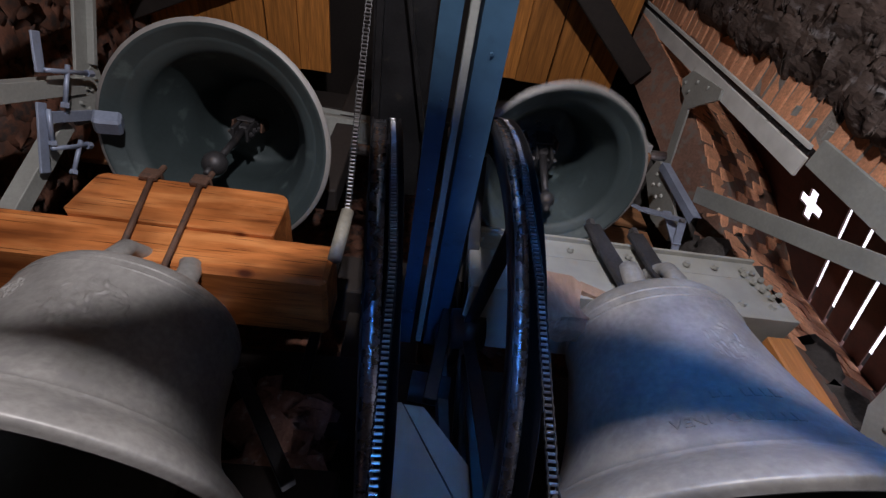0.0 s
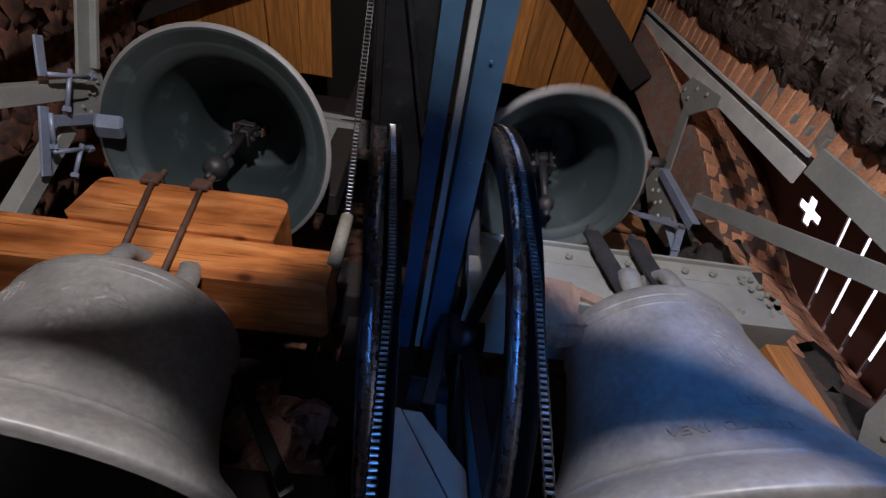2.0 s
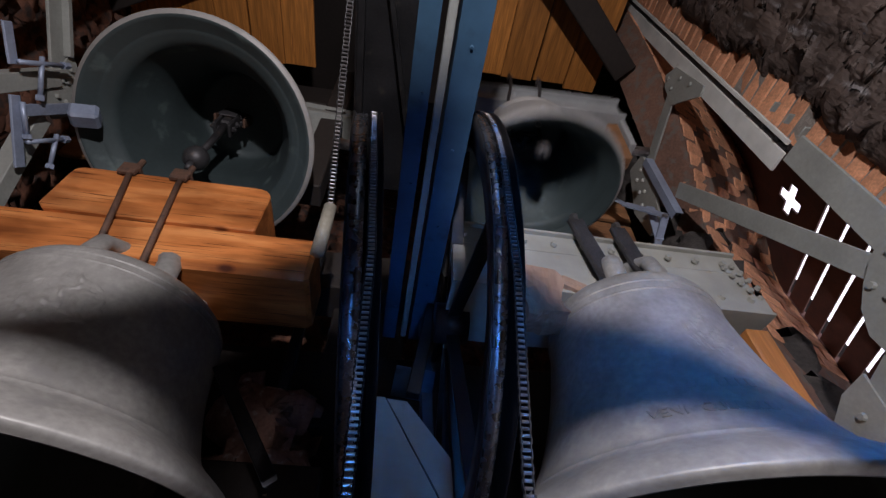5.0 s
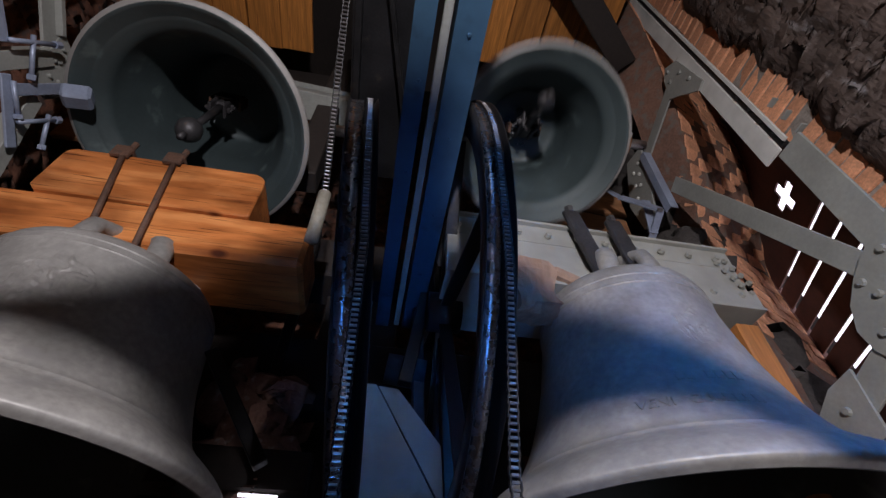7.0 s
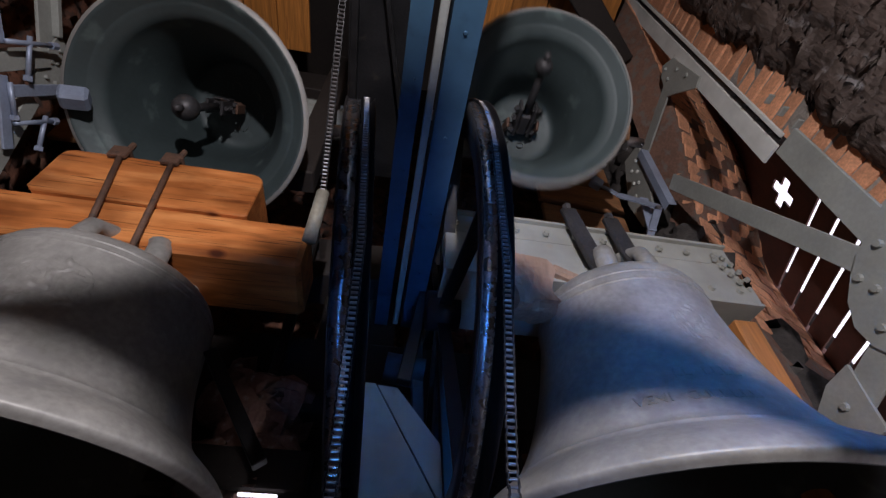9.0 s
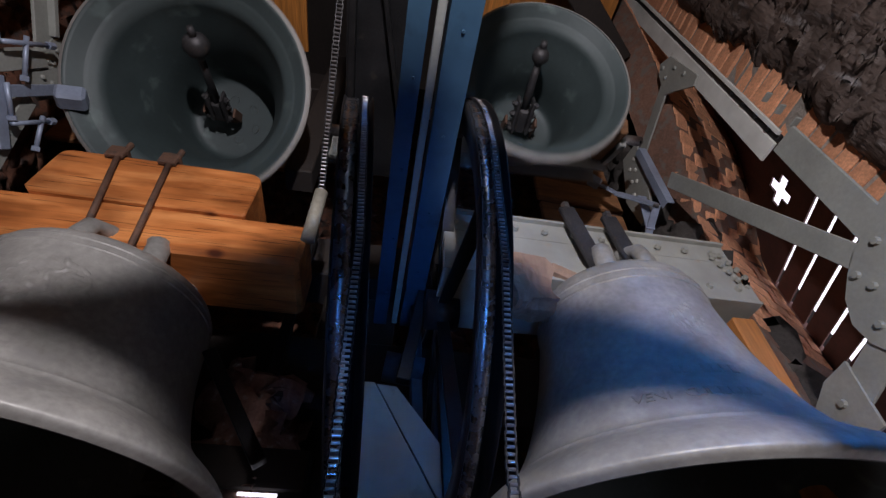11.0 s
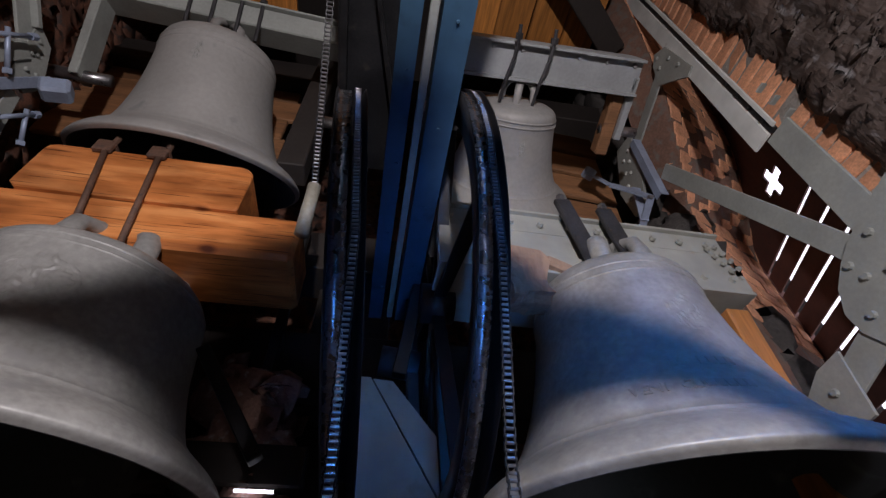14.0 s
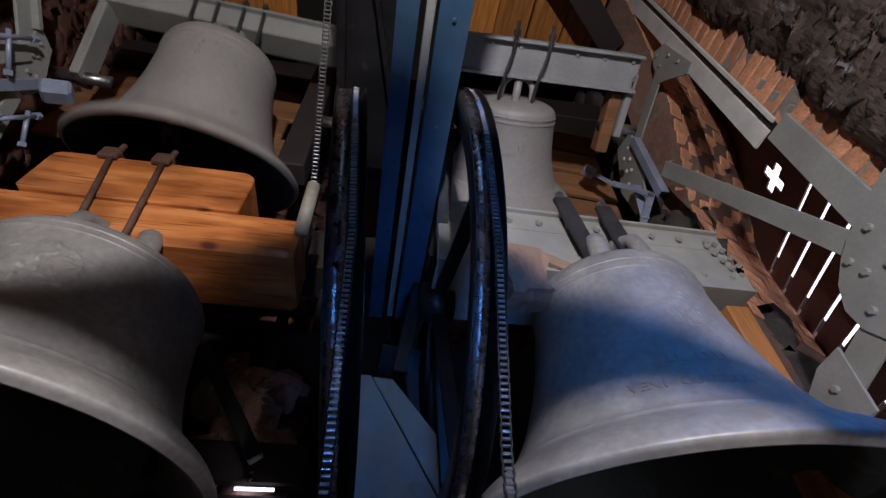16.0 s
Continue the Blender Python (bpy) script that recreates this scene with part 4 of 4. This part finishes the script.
fbar(west, "clamp_plate", -1.74, 0.90, 2.06, 1.06, 1.99, 0.05, 0.012, BLUEGREY)
for (y0, z0), (y1, z1) in (((1.05, 2.00), (1.16, 2.24)), ((1.08, 2.14), (1.22, 2.03)), ((1.36, 1.84), (1.46, 2.04)), ((1.42, 2.02), (1.52, 1.90)), ((1.20, 1.92), (1.33, 1.86))):
    part("clamp_screw", rod(at(-1.72, y0, z0), at(-1.72, y1, z1), 0.011, 8), BLUEGREY, west, "", True)
    part("nut", rod(at(-1.72, y1, z1), at(-1.72, y1 + (y1 - y0) * 0.14, z1 + (z1 - z0) * 0.14), 0.019, 6), BLUEGREY, west)
part("switch_box", add_box(bmesh.new(), Matrix.Translation(at(-1.55, 1.30, 2.03)) @ pose(0, 0, 0, 15, -20, 10), (0.12, 0.10, 0.085), 0.014), BLUEGREY, west, "small zinc-blue box on a strip")

# ---- timbers ----


def timber(name, a, b, w, h, mat, label, up=(0, 0, 1)):
    ob = part(name, bar(a, b, w, h, up, 0.008), mat)
    return tagged(ob, label, "timber")


timber("wooden_post", at(1.62, 1.46, -1.6), at(1.62, 1.46, 1.20), 0.11, 0.13, OAK_UP, "orange wooden post beside the bell", (0, 1, 0))
# one bar for the dark beams and shadows at the right boards
timber("roof_shadow_bar", at(0.80, 0.50, 3.66), at(1.66, 1.22, 3.66), 0.18, 0.2, DARKWOOD_SHADED, "dark bar standing for beams and shadows under the boards")
# bar added in place of the diagonal shadow across the left boards
timber("roof_shadow_bar", at(-2.9, 1.62, 3.74), at(-1.35, 0.92, 3.74), 0.10, 0.16, DARKWOOD_SHADED, "dark bar standing for beams and shadows under the boards")
timber("tie_beam", at(-2.5, 2.05, 3.80), at(2.2, 2.0, 3.80), 0.3, 0.3, DARKWOOD_SHADED, "dark tie beam at the ends of the boards")
timber("hanging_post", at(-0.55, 1.75, 2.2), at(-0.55, 1.75, 3.9), 0.16, 0.16, DARKWOOD_SHADED, "dark post behind the bells", (0, 1, 0))
# beams and posts added only to make the space behind the wheels dark
timber("dark_filler_beam", at(-2.4, 2.25, 1.15), at(2.2, 2.25, 1.15), 0.3, 0.4, DARKWOOD_SHADED, "black beam added to darken the space behind the lower bells")
timber("dark_filler_beam", at(-2.4, 2.25, 1.95), at(2.2, 2.25, 1.95), 0.3, 0.3, DARKWOOD_SHADED, "black beam added to darken the space behind the lower bells")
timber("dark_filler_post", at(-0.65, 2.2, -1.6), at(-0.65, 2.2, 1.0), 0.2, 0.2, DARKWOOD_SHADED, "black post added to darken the gap between the lower bells", (0, 1, 0))
timber("dark_filler_post", at(0.55, 2.3, -1.6), at(0.55, 2.3, 1.0), 0.5, 0.2, DARKWOOD_SHADED, "black post added to darken the gap between the lower bells", (0, 1, 0))
timber("dark_filler_post", at(-0.1, 2.4, -1.6), at(-0.1, 2.4, 2.3), 0.45, 0.2, DARKWOOD_SHADED, "black post added to darken the gap between the lower bells", (0, 1, 0))
for k in range(4):
    timber("wall_board", at(-2.4, 1.97 + 0.02 * k, 2.72 + 0.30 * k), at(-0.74 - 0.05 * (k % 2), 1.97 + 0.02 * k, 2.72 + 0.30 * k), 0.04, 0.27, BROWN, "brown weathered board behind the bell")
for k in range(4):
    timber("wall_board", at(1.06, 1.92, 2.42 + 0.31 * k), at(1.70 + 0.03 * (k % 2), 1.95, 2.40 + 0.31 * k), 0.04, 0.26, BROWN, "brown weathered board behind the bell")

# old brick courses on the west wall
west_brick = [mesh_of(box((0.10, 0.26 - 0.03 * k, 0.086), (0, 0, 0), 0.009), "brick", SHADED_BRICK) for k in range(3)]
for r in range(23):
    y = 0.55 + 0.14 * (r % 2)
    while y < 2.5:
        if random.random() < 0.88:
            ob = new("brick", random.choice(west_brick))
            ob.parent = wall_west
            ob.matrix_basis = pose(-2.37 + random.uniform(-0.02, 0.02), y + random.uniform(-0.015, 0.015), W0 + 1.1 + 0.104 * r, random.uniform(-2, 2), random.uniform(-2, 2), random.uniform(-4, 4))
        y += 0.28

# brick rubble seen between the posts
rough = rough_wall("wall_patch", (-0.33, 2.05, 0), (-1, 0, 0), 0.21, W0 + 1.0, PATCH, 21.0, "crumbling brick pier between the posts, coloured as if lit", 0.06, 40, 80, 0.16)
slit = part("light_slit", box((0.135, 0.01, 0.010), at(-0.318, 1.845, 0.512), 0), DAYLIGHT)
# two bars added as darkness over the pier's lower part, round the slit
timber("dark_filler_bar", at(-0.72, 1.90, 0.605), at(-0.16, 1.90, 0.605), 0.10, 0.15, DARKWOOD_SHADED, "black bar added to keep the lower brick pier dark")
timber("dark_filler_bar", at(-0.72, 1.90, 0.355), at(-0.16, 1.90, 0.355), 0.10, 0.28, DARKWOOD_SHADED, "black bar added to keep the lower brick pier dark")
tagged(slit, "thin bright gap to the daylight", "gap", kind="structure")

# ---- machinery between the wheels ----
guard = thing("chain_guard", Matrix.Identity(4), "grey sheet-metal guard below the wheels", "guard")
gm = Matrix(((1, 0, 0, 0), (0, 0, 1, 1.7), (0, 1, 0, W0), (0, 0, 0, 1)))
part("sheet", plate([(0.00, 0.90), (0.045, 0.90), (0.24, 0.58), (0.50, 0.15), (0.05, 0.15)], 0.012, gm), PALE, guard)
part("sheet", plate([(0.055, 0.905), (0.135, 0.90), (0.40, 0.58), (0.72, 0.20), (0.52, 0.15), (0.255, 0.58)], 0.012, gm @ Matrix.Translation((0, 0, 0.02))), PALE, guard)
cover = thing("dust_cover", Matrix.Identity(4), "black sheet cover beside the blue beam", "cover")
part("sheet", box((0.26, 1.65, 0.012), at(-0.13, 0.70, 2.06), 0.002), BLACK, cover)
part("rib", box((0.03, 1.6, 0.05), at(-0.23, 0.70, 2.03), 0.002), BLACK, cover)
part("rib", bar(at(-0.22, 0.0, 2.03), at(0.0, 1.1, 2.03), 0.02, 0.05, (0, 0, 1), 0.002), BLACK, cover)
frame_c = thing("wheel_stand", Matrix.Identity(4), "black and blue steel stand between the wheels", "stand")


def cbar(name, a, b, w, mat, y=1.72, t=0.05):
    part(name, bar(at(a[0], y, a[1]), at(b[0], y, b[1]), w, t, (0, 1, 0), 0.004), mat, frame_c)


cbar("strut", (0.17, 1.95), (0.31, 1.27), 0.075, BLACK)
cbar("strut", (0.31, 1.27), (0.36, 0.4), 0.06, BLACK)
cbar("strut", (0.50, 1.62), (0.30, 1.42), 0.06, BLACK, 1.70)
cbar("strut", (0.25, 1.55), (0.16, 0.95), 0.06, BLACK, 1.76)
cbar("column", (0.36, 2.10), (0.31, 0.3), 0.05, BLUE, 1.82, 0.08)
cbar("column", (0.20, 1.6), (0.27, 0.3), 0.05, BLUE, 1.90, 0.08)
part("head_plate", box((0.13, 0.012, 0.20), at(0.42, 1.66, 1.56), 0.003), BLUE, frame_c, "blue plate")
part("motor", rod(at(0.08, 1.9, 1.10), at(0.26, 1.9, 1.08), 0.07, 20), BLUE, frame_c, "small blue motor", True)
cbar("strut", (-0.60, 0.95), (-0.30, 0.55), 0.05, BLACK, 1.66)
cbar("strut", (-0.42, 2.0), (-0.40, 0.3), 0.05, BLACK, 1.95)

# unseen mask added behind the camera, cut to shape the lamp's shadow on the bells
shade_mask = thing("shadow_mask", Matrix.Identity(4), "unseen cut-out that shapes the shadow thrown on the bells", "post")
m_low = Matrix(((1, 0, 0, 0), (0, 0, 1, -0.6), (0, 1, 0, W0), (0, 0, 0, 1)))
part("mask_head", plate([(-0.14, 0.85), (-0.06, 0.88), (-0.045, 0.97), (0.07, 0.97), (0.085, 0.88), (0.14, 0.85), (0.12, 0.40), (-0.12, 0.40)][::-1], 0.08, m_low), DARKWOOD_SHADED, shade_mask)
part("post", box((0.24, 0.08, 2.0), at(0, -0.6, -0.6), 0.005), DARKWOOD_SHADED, shade_mask)
part("mask_wing", plate([(-0.46, 0.628), (-0.38, 0.655), (-0.30, 0.70), (-0.22, 0.79), (-0.142, 0.85), (-0.142, 0.53), (-0.20, 0.60), (-0.30, 0.618), (-0.46, 0.620)], 0.06, m_low), DARKWOOD_SHADED, shade_mask)
part("mask_wing", plate([(0.142, 0.86), (0.20, 0.83), (0.26, 0.765), (0.34, 0.70), (0.42, 0.635), (0.60, 0.545), (0.76, 0.49), (0.76, 0.25), (0.46, 0.25), (0.435, 0.44), (0.41, 0.50), (0.40, 0.562), (0.34, 0.588), (0.21, 0.605), (0.142, 0.56)][::-1], 0.06, m_low), DARKWOOD_SHADED, shade_mask)


def motions():
    def swing(keys, t):
        for (t0, a0), (t1, a1) in zip(keys, keys[1:]):
            if t0 <= t <= t1:
                return a0 + (a1 - a0) * (1 - math.cos(math.pi * (t - t0) / (t1 - t0))) / 2
        return keys[-1][1] if t > keys[-1][0] else keys[0][1]

    fr = [(-0.6, -42), (0.40, 37), (1.40, -45), (2.42, 43), (3.42, -54), (4.47, 60), (5.53, -68), (6.59, 72), (7.63, -74), (8.70, 78), (9.73, -74), (10.77, 76), (11.84, -75), (12.94, 74), (14.01, -75), (15.05, 75), (16.08, -75), (17.1, 75)]
    fl = [(-1, 20), (6.7, 20), (7.55, 7), (8.6, 36.5), (9.65, 4), (10.75, 52), (11.86, -29), (12.96, 67), (14.0, -32), (15.14, 69), (16.16, -32), (17.2, 69)]
    nl = [(-1, 0), (14.6, 0), (15.4, -1.2), (16.1, 5.0), (17, 0)]

    def knock(keys, t, reach, still):
        """The clapper's angle in its bell: it crosses from lip to lip soon after each turn of the swing."""
        for (t0, a0), (t1, a1) in zip(keys, keys[1:]):
            if t0 <= t <= t1:
                late = 0.34
                up = a0 > a1
                k = min(1.0, max(0.0, (t - t0 + 0.10) / late))
                k = k * k * (3 - 2 * k)
                a = reach if up else -reach
                big = min(1.0, abs(a1 - a0) / 70)
                return (-a + 2 * a * k) * big + still * (1 - big)
        return still

    times = [k / 10 for k in range(0, 161)]
    for ob, place, yaw, keys in ((bell_fr, P_FR, YAW_FR, fr), (bell_fl, P_FL, YAW_FL, fl), (bell_nl, P_NL, 0, nl)):
        walk(ob, [(t, Matrix.Translation(place) @ pose(0, 0, 0, 0, 0, yaw) @ pose(0, 0, 0, -swing(keys, t), 0, 0)) for t in times])
    walk(clap_fr, [(t, Matrix.Translation((0, 0, -0.04)) @ pose(0, 0, 0, -knock(fr, t + 0.04 + 0.26 * min(1.0, max(0.0, (t - 3.0) / 3.0)), 27, 0), 0, 0)) for t in times])
    walk(clap_fl, [(t, Matrix.Translation((-0.04, 0, 0.10)) @ pose(0, 0, 0, -knock(fl, t, 26, -swing(fl, t) + 5), 0, 0)) for t in times])


motions()
